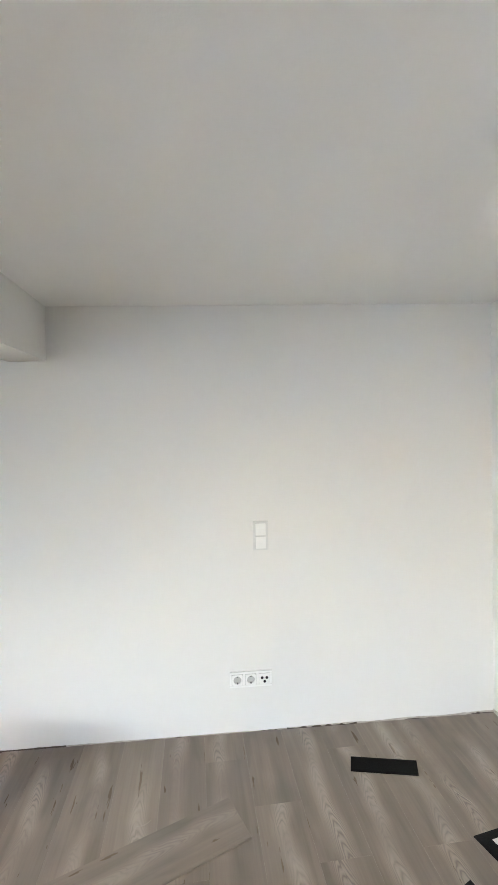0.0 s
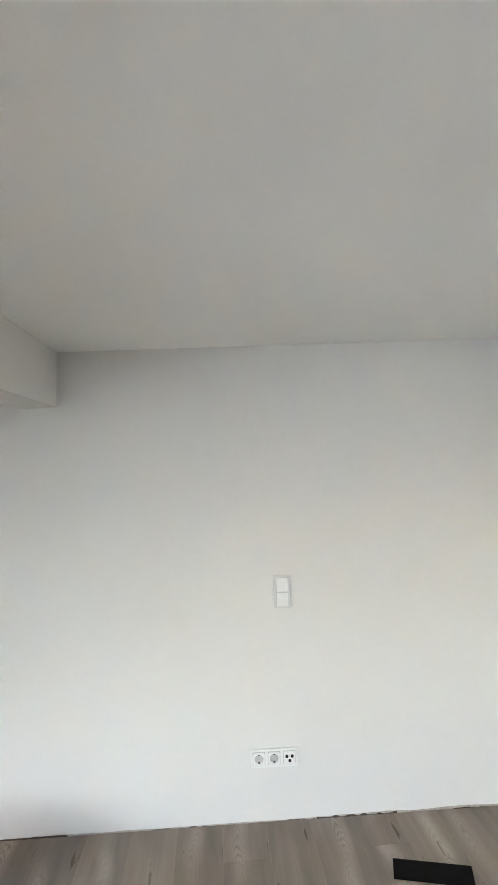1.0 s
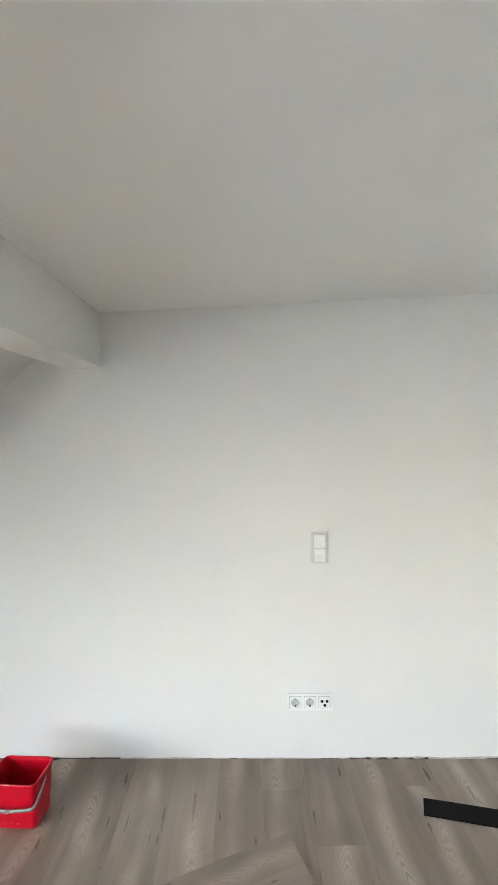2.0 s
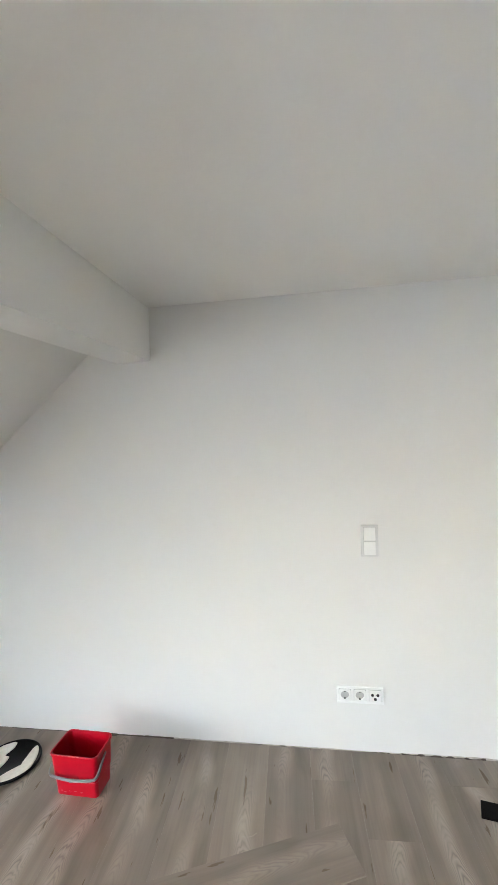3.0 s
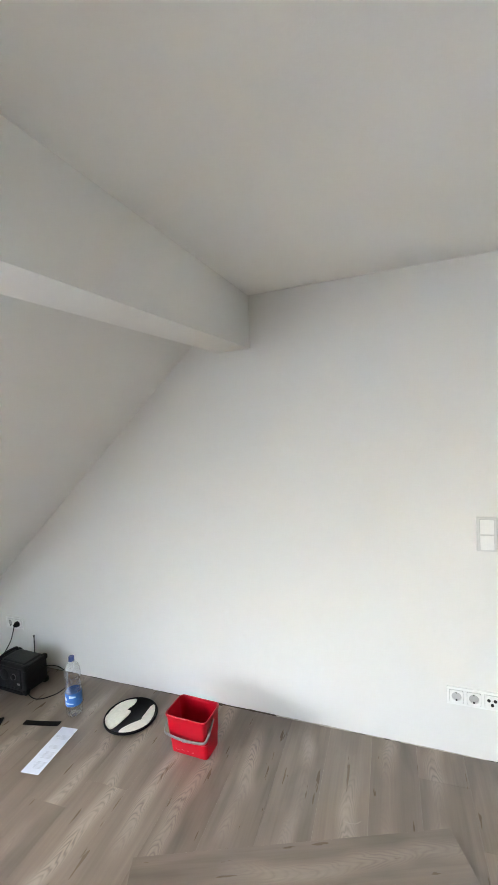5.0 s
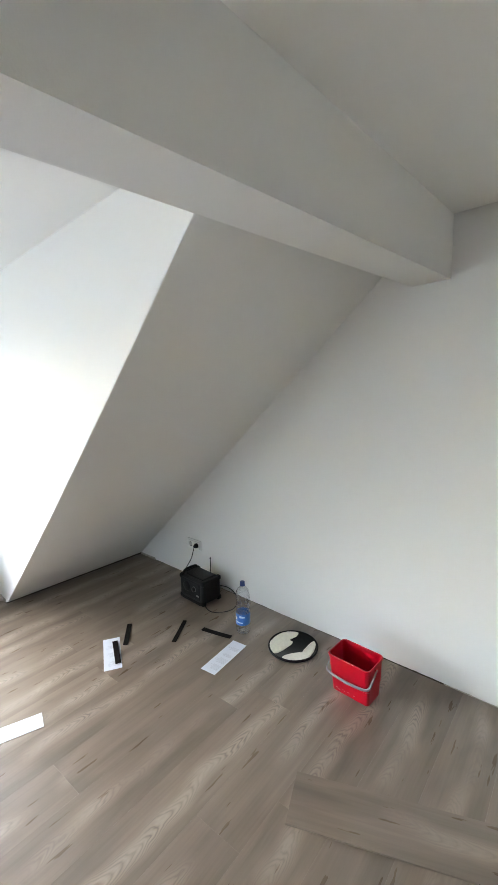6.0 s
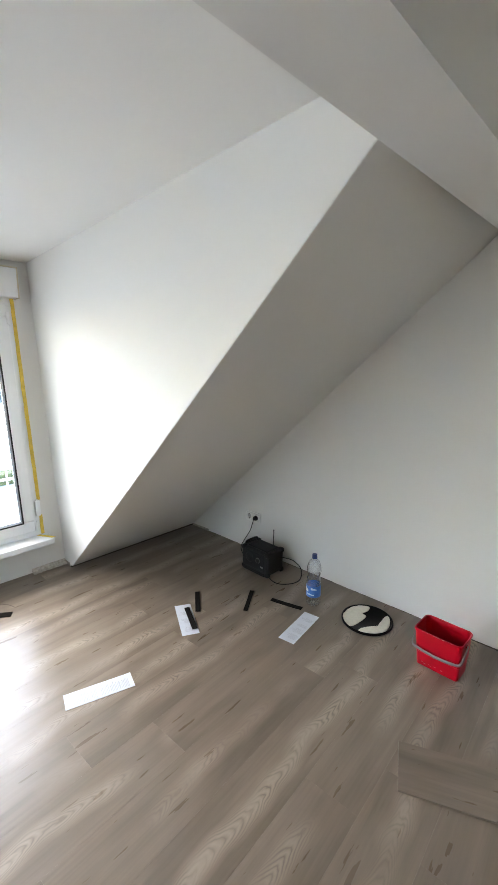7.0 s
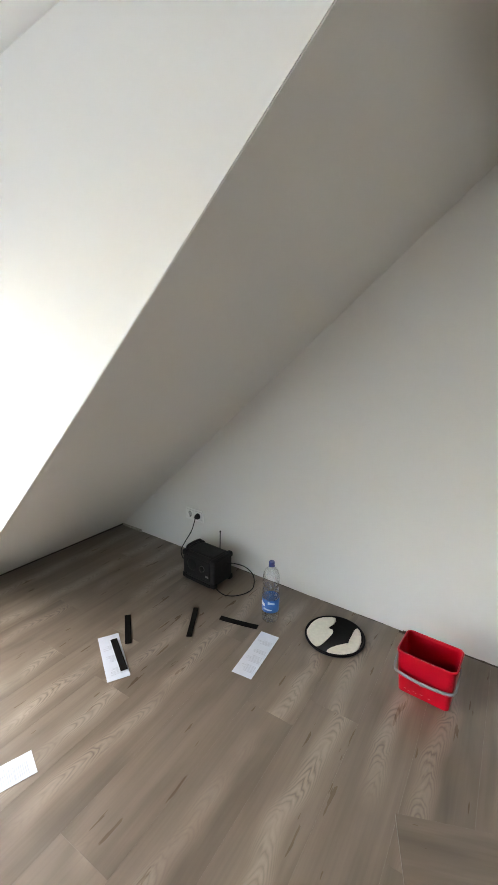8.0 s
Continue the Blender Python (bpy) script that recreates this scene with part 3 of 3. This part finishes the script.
part("body", loft(S), RED, bucket, smooth=False)
BUCKET_HANDLE = smooth_line([(-0.1125, 0.0, 0.172), (-0.1140, -0.034, 0.150), (-0.1115, -0.074, 0.122), (-0.088, -0.0865, 0.112), (0.0, -0.089, 0.104), (0.088, -0.0865, 0.110), (0.1115, -0.074, 0.120), (0.1140, -0.034, 0.150), (0.1125, 0.0, 0.172)], 6)
hb = bmesh.new()
rows = []
for i, p in enumerate(BUCKET_HANDLE):
    a, c = BUCKET_HANDLE[max(i - 1, 0)], BUCKET_HANDLE[min(i + 1, len(BUCKET_HANDLE) - 1)]
    d = (c - a).normalized()
    out = Vector((p.x * 0.6, p.y, 0)).normalized()
    up = d.cross(out).normalized()
    out = up.cross(d).normalized()
    rows.append([hb.verts.new(p + u * up + o * out) for u, o in ((0.0065, 0.0015), (0.0065, -0.0015), (-0.0065, -0.0015), (-0.0065, 0.0015), (-0.003, 0.003), (0.003, 0.003))])
for r, q in zip(rows, rows[1:]):
    for i in range(6):
        hb.faces.new((r[i], r[(i + 1) % 6], q[(i + 1) % 6], q[i]))
hb.faces.new(rows[0])
hb.faces.new(rows[-1][::-1])
handle = part("handle", hb, GREY, bucket, "grey plastic carrying handle", smooth=True)
part("grip_notch", box((-0.008, -0.094, 0.097), (0.008, -0.087, 0.110), 0.002), GREY, handle)
FLECK = plain("dried_paint_flecks", (0.56, 0.24, 0.22), 0.7, 0, 0.2, 90)
rng = random.Random(21)
bm = bmesh.new()
for k in range(46):
    if k < 38:                  # scraped rim
        p = (rng.gauss(-0.01, 0.045), -0.080 + rng.uniform(-0.0006, 0.003), 0.1996)
        q = (rng.uniform(0.001, 0.0065), rng.uniform(0.0003, 0.0008), 0.0008)
    else:                       # scratches along the foot
        p = (rng.uniform(-0.088, 0.03), -0.0560 + 0.001 * rng.random(), rng.uniform(0.016, 0.030))
        q = (rng.uniform(0.001, 0.006), 0.0012, rng.uniform(0.0002, 0.0004))
    if abs(p[0]) < 0.095:
        add_box(bm, [a - c for a, c in zip(p, q)], [a + c for a, c in zip(p, q)])
part("paint_flecks", bm, FLECK, bucket, "dried pale paint flecks")["kind"] = "stuff"
for sx in (-1, 1):
    k = lathe([(0, 0.004), (0.007, 0.003), (0.008, 0.0), (0.008, -0.006)], 16)
    bmesh.ops.transform(k, matrix=Matrix.Translation((sx * 0.111, 0, 0.168)) @ Euler((0, radians(90 * sx), 0)).to_matrix().to_4x4(), verts=k.verts[:])
    part("pivot", k, RED, bucket, smooth=True)

# ---- paint pot lid ----
CREAM = plain("wet_cream_paint", (0.84, 0.81, 0.70), 0.35, 0, 0.06, 60, 0.5)
LIDB = plain("glossy_black_lid", (0.004, 0.004, 0.0045), 0.32, 0, 0.3, 50, 0.1, 0.14)
lid = empty("paint_lid", pose(-1.577, 2.262, 0), "black paint pot lid smeared with thick cream paint", "lid")
part("disc", lathe([(0, 0.0), (0.128, 0.0), (0.140, 0.002), (0.1435, 0.007), (0.1435, 0.013), (0.141, 0.017), (0.137, 0.0175), (0.134, 0.014), (0.131, 0.0105), (0, 0.0105)], 64), LIDB, lid, smooth=True)


def paint_patch(outline, seed):
    """A smear of thick paint with a soft bulging edge and brush ridges."""
    pts = [Vector((x / 96, y / 96, 0)) for x, y in outline]
    edge = []
    m = len(pts)
    for i in range(m):
        a, b_, c, d = pts[i - 1], pts[i], pts[(i + 1) % m], pts[(i + 2) % m]
        for k in range(6):
            t = k / 6
            p = 0.5 * (2 * b_ + (c - a) * t + (2 * a - 5 * b_ + 4 * c - d) * t * t + (3 * b_ - a - 3 * c + d) * t ** 3)
            p = p * (1 + 0.02 * noise.noise(p * 120 + Vector((0, 0, seed))))
            edge.append(p)
    mid = sum(edge, Vector()) / len(edge)
    bm = bmesh.new()
    rows = []
    for s, h in ((1.0, 0.0103), (0.985, 0.0128), (0.94, 0.0148), (0.8, 0.0152), (0.6, 0.0150), (0.4, 0.0148), (0.2, 0.0148)):
        row = []
        for p in edge:
            q = mid + (p - mid) * s
            row.append(bm.verts.new((q.x, q.y, h + (0.0022 * noise.noise(Vector((q.x * 45, q.y * 190, seed))) if s < 0.99 else 0))))
        rows.append(row)
    n = len(edge)
    for r, q in zip(rows, rows[1:]):
        for i in range(n):
            bm.faces.new((r[i], r[(i + 1) % n], q[(i + 1) % n], q[i]))
    bm.faces.new(rows[-1])
    return part("paint_smear", bm, CREAM, lid, "thick cream paint", smooth=True)


paint_patch([(-12, -5.5), (-12.4, 3), (-10, 8.5), (-5, 11.8), (-3.4, 8), (-4.4, 3), (-1.8, 2.3), (-1.4, -2.5), (-3.1, -11.2), (-7.7, -10.5)], 1.0)
paint_patch([(1.2, -11.9), (2.7, -7.5), (8, -0.6), (6.4, 7), (6.8, 10.4), (9.1, 8.5), (11.7, 2.1), (11.8, -4.8), (7.8, -10.2), (4.2, -12.3)], 2.0)


# ---- water bottle ----
PET = thin_clear("clear_bottle_plastic")
BLUE = plain("blue_label", (0.03, 0.16, 0.50), 0.35, 0, 0.15, 30)
BLUECAP = plain("dark_blue_cap", (0.015, 0.035, 0.16), 0.35, 0, 0.1, 60)
PALE = plain("pale_print", (0.45, 0.60, 0.78), 0.4, 0, 0.1, 60)
WHITE_PRINT = plain("white_print", (0.75, 0.78, 0.82), 0.4, 0, 0.05, 60)
bottle = empty("bottle", pose(-1.902, 2.197, 0), "clear plastic water bottle with blue label and dark blue cap", "bottle")
PROFILE = [(0.0, 0.008), (0.018, 0.004), (0.030, 0.0), (0.037, 0.002), (0.0425, 0.012), (0.0435, 0.030), (0.0415, 0.040), (0.0435, 0.050), (0.0430, 0.060), (0.0435, 0.130), (0.0430, 0.146),
           (0.0400, 0.156), (0.0425, 0.166), (0.0390, 0.178), (0.0350, 0.188), (0.0395, 0.200), (0.0430, 0.215), (0.0425, 0.240), (0.0390, 0.260), (0.0310, 0.278), (0.0200, 0.290), (0.0142, 0.296), (0.0138, 0.312)]
shell = part("body", lathe(PROFILE, 40), PET, bottle, smooth=True)
shell.visible_shadow = False
part("label_band", lathe([(0.0438, 0.062), (0.0442, 0.063), (0.0442, 0.131), (0.0438, 0.132)], 40), BLUE, bottle, "blue paper label", smooth=True)
for a0, z0, z1, span, mat in ((190, 0.094, 0.130, 70, WHITE_PRINT), (282, 0.110, 0.126, 46, PALE), (250, 0.076, 0.088, 60, PALE)):
    bm = bmesh.new()
    rows = [[bm.verts.new((0.0444 * math.cos(radians(a0 + span * i / 8)), 0.0444 * math.sin(radians(a0 + span * i / 8)), z0 + (z1 - z0) * k * (1 - 0.6 * i / 8))) for i in range(9)] for k in (0, 1)]
    for i in range(8):
        bm.faces.new((rows[0][i], rows[0][i + 1], rows[1][i + 1], rows[1][i]))
    part("label_print", bm, mat, bottle, "pale printed patch")
cap = lathe([(0.0, 0.324), (0.0130, 0.324), (0.0148, 0.322), (0.0152, 0.304), (0.0158, 0.303), (0.0158, 0.299), (0.0, 0.299)], 32)
part("cap", cap, BLUECAP, bottle, "dark blue screw cap", smooth=False)

# ---- site radio ----
radio = empty("radio", pose(-2.413, 2.312, 0, 0, 0, -2), "black jobsite radio with bumper frame and aerial on the floor", "radio")
part("body", box((-0.124, -0.084, 0.010), (0.124, 0.082, 0.172), 0.020, 4), BLACK, radio)
part("front_panel", box((-0.094, -0.087, 0.034), (0.094, -0.078, 0.156), 0.008, 3), RUBBER, radio)
for sx in (-1, 1):
    for sy in (-1, 1):
        for z in (0.0, 0.142):
            part("bumper", box((sx * 0.109 - 0.018, sy * 0.069 - 0.018, z), (sx * 0.109 + 0.018, sy * 0.069 + 0.018, z + 0.034), 0.013, 3), RUBBER, radio)
for sy in (-1, 1):
    part("rail", box((-0.100, sy * 0.080 - 0.010, 0.002), (0.100, sy * 0.080 + 0.010, 0.022), 0.007), RUBBER, radio)
for sx in (-1, 1):
    part("rail", box((sx * 0.119 - 0.009, -0.06, 0.156), (sx * 0.119 + 0.009, 0.06, 0.175), 0.007), RUBBER, radio)
grip_line = smooth_line([(-0.112, -0.052, 0.172), (-0.112, -0.046, 0.186), (-0.110, 0.0, 0.192), (-0.108, 0.050, 0.188), (-0.108, 0.058, 0.172)], 6)
part("grip", tube(grip_line, 0.009, 10), RUBBER, radio, "raised black carrying grip", smooth=True)
part("lid_panel", box((-0.085, -0.060, 0.170), (0.098, 0.058, 0.181), 0.006, 2), BLACK, radio)


DULL = plain("dull_dark_metal", (0.16, 0.16, 0.165), 0.4, 1.0, 0.1, 80)


def dial(name, x, z, r, mat, depth):
    k = lathe([(0, depth), (r * 0.8, depth), (r, depth - 0.003), (r * 1.05, 0), (r * 1.05, -0.004)], 28)
    bmesh.ops.transform(k, matrix=Matrix.Translation((x, -0.087, z)) @ Euler((radians(90), 0, 0)).to_matrix().to_4x4(), verts=k.verts[:])
    return part(name, k, mat, radio, smooth=True)


ringk = dial("dial_ring", 0.036, 0.105, 0.018, DULL, 0.004)
ringk["label"] = "dull metal dial ring"
dial("dial", 0.036, 0.105, 0.0155, BLACK, 0.013)
dial("dial", -0.045, 0.105, 0.034, RUBBER, 0.005)
part("display", box((0.060, -0.0885, 0.06), (0.084, -0.086, 0.072), 0.001), GREY, radio)
part("aerial", tube([(0.05, 0.055, 0.17), (0.05, 0.056, 0.225), (0.05, 0.057, 0.287)], 0.003, 10), RUBBER, radio, "short black aerial")
tip = lathe([(0, 0.006), (0.003, 0.005), (0.0045, 0.002), (0.0045, -0.004), (0.003, -0.006)], 12)
bmesh.ops.translate(tip, vec=(0.05, 0.057, 0.288), verts=tip.verts[:])
part("aerial_tip", tip, RUBBER, radio, smooth=True)

plug = empty("power_plug", pose(-2.6395, WN - 0.004, 0.270), "black mains plug pushed into the wall socket", "plug")
k = lathe([(0, 0.036), (0.009, 0.036), (0.012, 0.030), (0.0175, 0.022), (0.0185, 0.006), (0.0185, 0.0), (0, 0.0)], 24)
bmesh.ops.transform(k, matrix=Euler((radians(90), 0, 0)).to_matrix().to_4x4(), verts=k.verts[:])
part("body", k, RUBBER, plug, smooth=True)
cable = smooth_line([(-2.6395, 2.462, 0.270), (-2.642, 2.452, 0.235), (-2.665, 2.448, 0.17), (-2.70, 2.43, 0.10), (-2.715, 2.405, 0.045), (-2.69, 2.39, 0.008), (-2.64, 2.375, 0.004), (-2.57, 2.36, 0.012), (-2.535, 2.355, 0.05)], 8)
tagged(part("power_cable", tube(cable, 0.0032, 8), RUBBER, smooth=True), "thin black power cable from wall socket to radio", "cable")
loop = smooth_line([(-2.292, 2.34, 0.115), (-2.255, 2.35, 0.125), (-2.19, 2.375, 0.115), (-2.135, 2.385, 0.075), (-2.115, 2.36, 0.02), (-2.125, 2.31, 0.004), (-2.16, 2.25, 0.0035), (-2.205, 2.222, 0.0035), (-2.25, 2.225, 0.0035), (-2.30, 2.245, 0.004)], 8)
tagged(part("aux_cable", tube(loop, 0.003, 8), RUBBER, smooth=True), "thin black cable looping beside the radio", "cable")

# ---- sheets of paper ----
# the sky's bluish reflection on white paper is put into this colour
PAPER = plain("white_paper", (0.70, 0.74, 0.82), 0.7, 0, 0.02, 40)
INK = plain("grey_print", (0.54, 0.57, 0.64), 0.7, 0, 0.1, 60)


def folded_sheet(x, y, turn, seed, columns):
    """A4 sheet folded lengthwise into a narrow strip, slightly lifted at the ends, with blocks of unreadable print."""
    s = empty("paper_sheet", pose(x, y, 0, 0, 0, turn), "white printed paper sheet folded into a strip on the floor", "paper", "printed sheets on the floor")
    L, Wd = 0.292, 0.094

    def lift(u, v):
        return 0.0016 + 0.005 * max(0.0, abs(u) / (L / 2) - 0.6) ** 2 * (1.0 + 0.8 * noise.noise(Vector((u * 5, v * 9, seed)))) + 0.0012 * (0.5 + 0.5 * noise.noise(Vector((u * 12, v * 12, seed + 3))))

    bm = bmesh.new()
    nu, nv = 24, 8
    for top in (1, 0):
        grid = [[bm.verts.new((-L / 2 + L * i / nu, -Wd / 2 + Wd * j / nv, lift(-L / 2 + L * i / nu, -Wd / 2 + Wd * j / nv) - (0 if top else 0.0011))) for j in range(nv + 1)] for i in range(nu + 1)]
        for i in range(nu):
            for j in range(nv):
                bm.faces.new((grid[i][j], grid[i + 1][j], grid[i + 1][j + 1], grid[i][j + 1]))
    bmesh.ops.bridge_loops(bm, edges=[e for e in bm.edges if len(e.link_faces) == 1])
    part("sheet", bm, PAPER, s)
    rng = random.Random(seed)
    bm = bmesh.new()
    for c in range(columns):
        u0 = -L / 2 + 0.03 + c * (L - 0.05) / columns
        for line in range(rng.randint(4, 7)):
            u = u0 + line * 0.0062
            if u > L / 2 - 0.015:
                break
            v0, v1 = -Wd / 2 + 0.010, Wd / 2 - 0.012 - rng.random() * 0.03
            steps = 6
            row = []
            for i in range(steps + 1):
                v = v0 + (v1 - v0) * i / steps
                row.append([bm.verts.new((uu, v, lift(uu, v) + 0.0004)) for uu in (u, u + 0.0026)])
            for p, q in zip(row, row[1:]):
                bm.faces.new((p[0], p[1], q[1], q[0]))
    part("print_lines", bm, INK, s, "grey bars of small print")["kind"] = "stuff"
    return s


folded_sheet(-1.820, 1.949, 97, 11, 4)
folded_sheet(-2.331, 1.563, 151, 12, 3)
folded_sheet(-2.192, 0.962, 72.5, 13, 6)


# ---- black strips and offcuts ----
def black_strip(p, q, width, z=0.0, label="narrow black underlay strip lying on the floor", group="black strips on the floor"):
    a, c = Vector((*p, 0)), Vector((*q, 0))
    d = c - a
    m = Matrix.Translation((*((a + c) / 2).xy, z)) @ Euler((0, 0, math.atan2(d.y, d.x))).to_matrix().to_4x4()
    bm = bmesh.new()
    n = 12
    L = d.length
    sec = [(-width / 2, 0.0004), (-width / 2, 0.003), (-width / 2 + 0.001, 0.0038), (width / 2 - 0.001, 0.0038), (width / 2, 0.003), (width / 2, 0.0004)]
    rows = []
    for i in range(n + 1):
        u = -L / 2 + L * i / n
        lift = 0.0022 * (abs(u) / (L / 2)) ** 3
        rows.append([bm.verts.new((u, v, h + lift)) for v, h in sec])
    for r, s in zip(rows, rows[1:]):
        for i in range(6):
            bm.faces.new((r[i], r[(i + 1) % 6], s[(i + 1) % 6], s[i]))
    bm.faces.new(rows[0])
    bm.faces.new(rows[-1][::-1])
    ob = part("black_strip", bm, FELT)
    ob.matrix_world = m
    return tagged(ob, label, "strip", group)


black_strip((-2.505, 1.789), (-2.339, 1.654), 0.030)
black_strip((-2.264, 2.040), (-2.144, 1.853), 0.026)
black_strip((-2.110, 2.052), (-1.915, 2.101), 0.032)
black_strip((-2.411, 1.629), (-2.220, 1.534), 0.030, 0.0046, "narrow black underlay strip lying on a folded paper")


def offcut(name, corners, label):
    """A flat black-backed flooring offcut lying face down."""
    bm = prism(corners, "z", 0.0004, 0.0055)
    bmesh.ops.bevel(bm, geom=bm.edges[:], offset=0.0008, segments=1, affect="EDGES")
    return tagged(part(name, bm, FELT), label, "flooring offcut", "black offcuts on the floor")


offcut("flooring_offcut", [(0.567, 2.266), (0.866, 2.206), (0.834, 2.121), (0.538, 2.182)], "black-backed flooring offcut lying face down")
big = offcut("flooring_offcut", [(0.899, 1.823), (1.150, 1.868), (1.235, 1.50), (1.005, 1.455)], "black-backed flooring offcut under a pale sheet")
offcut("flooring_offcut", [(0.735, 1.650), (0.790, 1.675), (0.86, 1.42), (0.79, 1.40)], "narrow black-backed flooring offcut")
pale = part("backing_sheet", prism([(0.960, 1.800), (1.125, 1.828), (1.195, 1.53), (1.030, 1.50)], "z", 0.006, 0.0072), plain("pale_paper", (0.62, 0.60, 0.58), 0.7, 0, 0.05, 30))
tagged(pale, "pale grey paper sheet lying on a black offcut", "paper")
offcut("flooring_offcut", [(-3.115, 0.905), (-3.075, 0.880), (-3.19, 0.72), (-3.23, 0.745)], "small black-backed flooring offcut near the window")
HAIR = plain("pale_wood_curl", (0.38, 0.33, 0.27), 0.6, 0, 0.1, 50)
for name, pts, mat, label in (("plastic_curl", [(0.945, 2.03, 0.002), (0.962, 1.995, 0.006), (0.978, 1.965, 0.008), (0.993, 1.938, 0.002)], HAIR, "thin pale plastic shaving on the floor"),
                              ("plastic_curl", [(-0.405, 2.012, 0.001), (-0.385, 2.006, 0.005), (-0.362, 2.006, 0.010), (-0.345, 2.018, 0.013)], HAIR, "thin pale plastic shaving beside the loose plank"),
                              ("plastic_curl", [(-3.17, 0.93, 0.002), (-3.22, 0.90, 0.008), (-3.27, 0.85, 0.010), (-3.31, 0.79, 0.002)], RUBBER, "thin dark shaving on the floor")):
    tagged(part(name, tube(smooth_line(pts, 5), 0.0008, 6), mat, smooth=True), label, "shaving", "shavings on the floor")

# ---- outside the window ----
SNOW = plain("pale_terrace_gravel", (0.62, 0.63, 0.65), 0.9, 0, 0.3, 28, 0.6)
CONC = plain("weathered_concrete", (0.30, 0.31, 0.31), 0.85, 0, 0.25, 6, 0.4)
RENDER = plain("pale_house_render", (0.50, 0.51, 0.53), 0.85, 0, 0.06, 3)
MOSS = plain("mossy_kerb", (0.10, 0.12, 0.05), 0.9, 0, 0.4, 30, 0.5)
SLATE = plain("dark_roof_tiles", (0.06, 0.07, 0.085), 0.6, 0, 0.3, 12, 0.4)
# unseen ground, kept pale to throw daylight up through the windows
tagged(part("ground", box((-90, -90, -6.2), (90, 90, -6.0)), plain("pale_bounce_paving", (0.48, 0.46, 0.43), 0.9, 0, 0.15, 0.6, 0.3)), "pale paved ground far below the dormer, unseen, added to bounce daylight indoors", "ground", kind="structure")
tagged(part("terrace", box((-6.6, -12, -6.0), (-3.82, 9, -0.12)), SNOW), "pale gravelled flat roof outside the window", "terrace", kind="structure")
tagged(part("building_below", box((-3.815, YS - 0.2, -6.0), (XE + 0.2, WN + 0.24, -0.205)), RENDER), "pale rendered storeys below the attic", "building", kind="structure")
tagged(part("terrace_kerb", box((-6.6, -12, -0.12), (-6.35, 9, 0.02), 0.02), MOSS), "dark mossy kerb of the flat roof", "kerb", kind="structure")
rail = empty("terrace_railing", pose(-6.2, 0, -0.12), "pale painted metal railing outside the window", "railing")
part("handrail", box((-0.025, -6, 1.0), (0.025, 6, 1.05), 0.008), PVC, rail)
part("bottom_rail", box((-0.015, -6, 0.10), (0.015, 6, 0.13), 0.004), PVC, rail)
_bar = box((-0.008, -0.008, 0.0), (0.008, 0.008, 1.0))
_bar_me = bpy.data.meshes.new("baluster")
_bar.to_mesh(_bar_me)
_bar.free()
_bar_me.materials.append(PVC)
for i in range(86):
    o = new("baluster", _bar_me)
    o.parent = rail
    o.matrix_local = pose(0, -6 + 0.14 * i, 0)
house = empty("house", pose(-17, 3, -6), "pale rendered house with dark tiled roof across the street", "house")
part("wall", box((-4, -9, 0), (0, 9, 6.2)), RENDER, house)
part("roof", prism([(-4.6, 6.0), (0.5, 6.0), (-2.0, 9.4)], "y", -9.4, 9.4), SLATE, house)
for i in range(6):
    wnd = part("house_window", add_ring(bmesh.new(), -7.6 + 2.7 * i, -6.4 + 2.7 * i, 3.4, 4.9, 0.09, 0.0, 0.04), PVC, house)
    part("pane", box((0.004, -7.5 + 2.7 * i, 3.5), (0.012, -6.5 + 2.7 * i, 4.8)), SLATE, wnd)

# ---- loose plank and floor planks ----
PW, PL = 0.200, 1.21


def plank_mesh(name, w, l, mat=VINYL, thick=0.0052):
    bm = box((0.0001, 0.0001, -thick), (w - 0.0001, l - 0.0001, 0.0), 0.0003, 1)
    me = bpy.data.meshes.new(name)
    bm.to_mesh(me)
    bm.free()
    me.materials.append(mat)
    return me


loose = new("loose_plank", plank_mesh("loose_plank", 0.205, 1.18, VINYL_LOOSE, 0.007))
loose.matrix_world = Matrix.Translation((-1.112, 1.633, 0.0078)) @ Euler((0, 0, radians(23.2 - 90))).to_matrix().to_4x4()
tagged(loose, "loose grey oak vinyl plank lying diagonally on the laid floor", "plank")

floor_ob = bpy.data.objects["floor"]
TILT = radians(2.2)
laid = {}
rng = random.Random(5)
turn = Euler((0, 0, TILT)).to_matrix().to_4x4()
for i in range(-14, 18):
    x0 = -1.300 + i * PW
    first = {0: 1.27, -1: 1.87 - 0.0}.get(i, 1.27 + rng.choice((0.18, 0.38, 0.6, 0.82, 1.0)) * PL)
    for j in range(-6, 4):
        y0 = first + j * PL - 1.5
        y1 = y0 + PL
        # plank corners in the room, cut where walls stand
        mid = turn @ Vector((x0 + PW / 2 + 1.3, (y0 + y1) / 2, 0))
        cx, cy = mid.x - 1.3, mid.y + 1.5
        hi = min(y1, (WN - 0.005 - 1.5 - math.sin(TILT) * (x0 + 1.3)) / math.cos(TILT))
        lo = max(y0, YS - 1.5)
        if hi - lo < 0.05 or cx < XW - 0.1 or cx > XE + 0.12:
            continue
        key = round(hi - lo, 3)
        if key not in laid:
            laid[key] = plank_mesh("plank", PW, key)
        ob = new("plank", laid[key])
        ob.parent = floor_ob
        ob.matrix_world = Matrix.Translation((-1.3, 1.5, 0)) @ turn @ Matrix.Translation((x0 + 1.3, lo, 0))
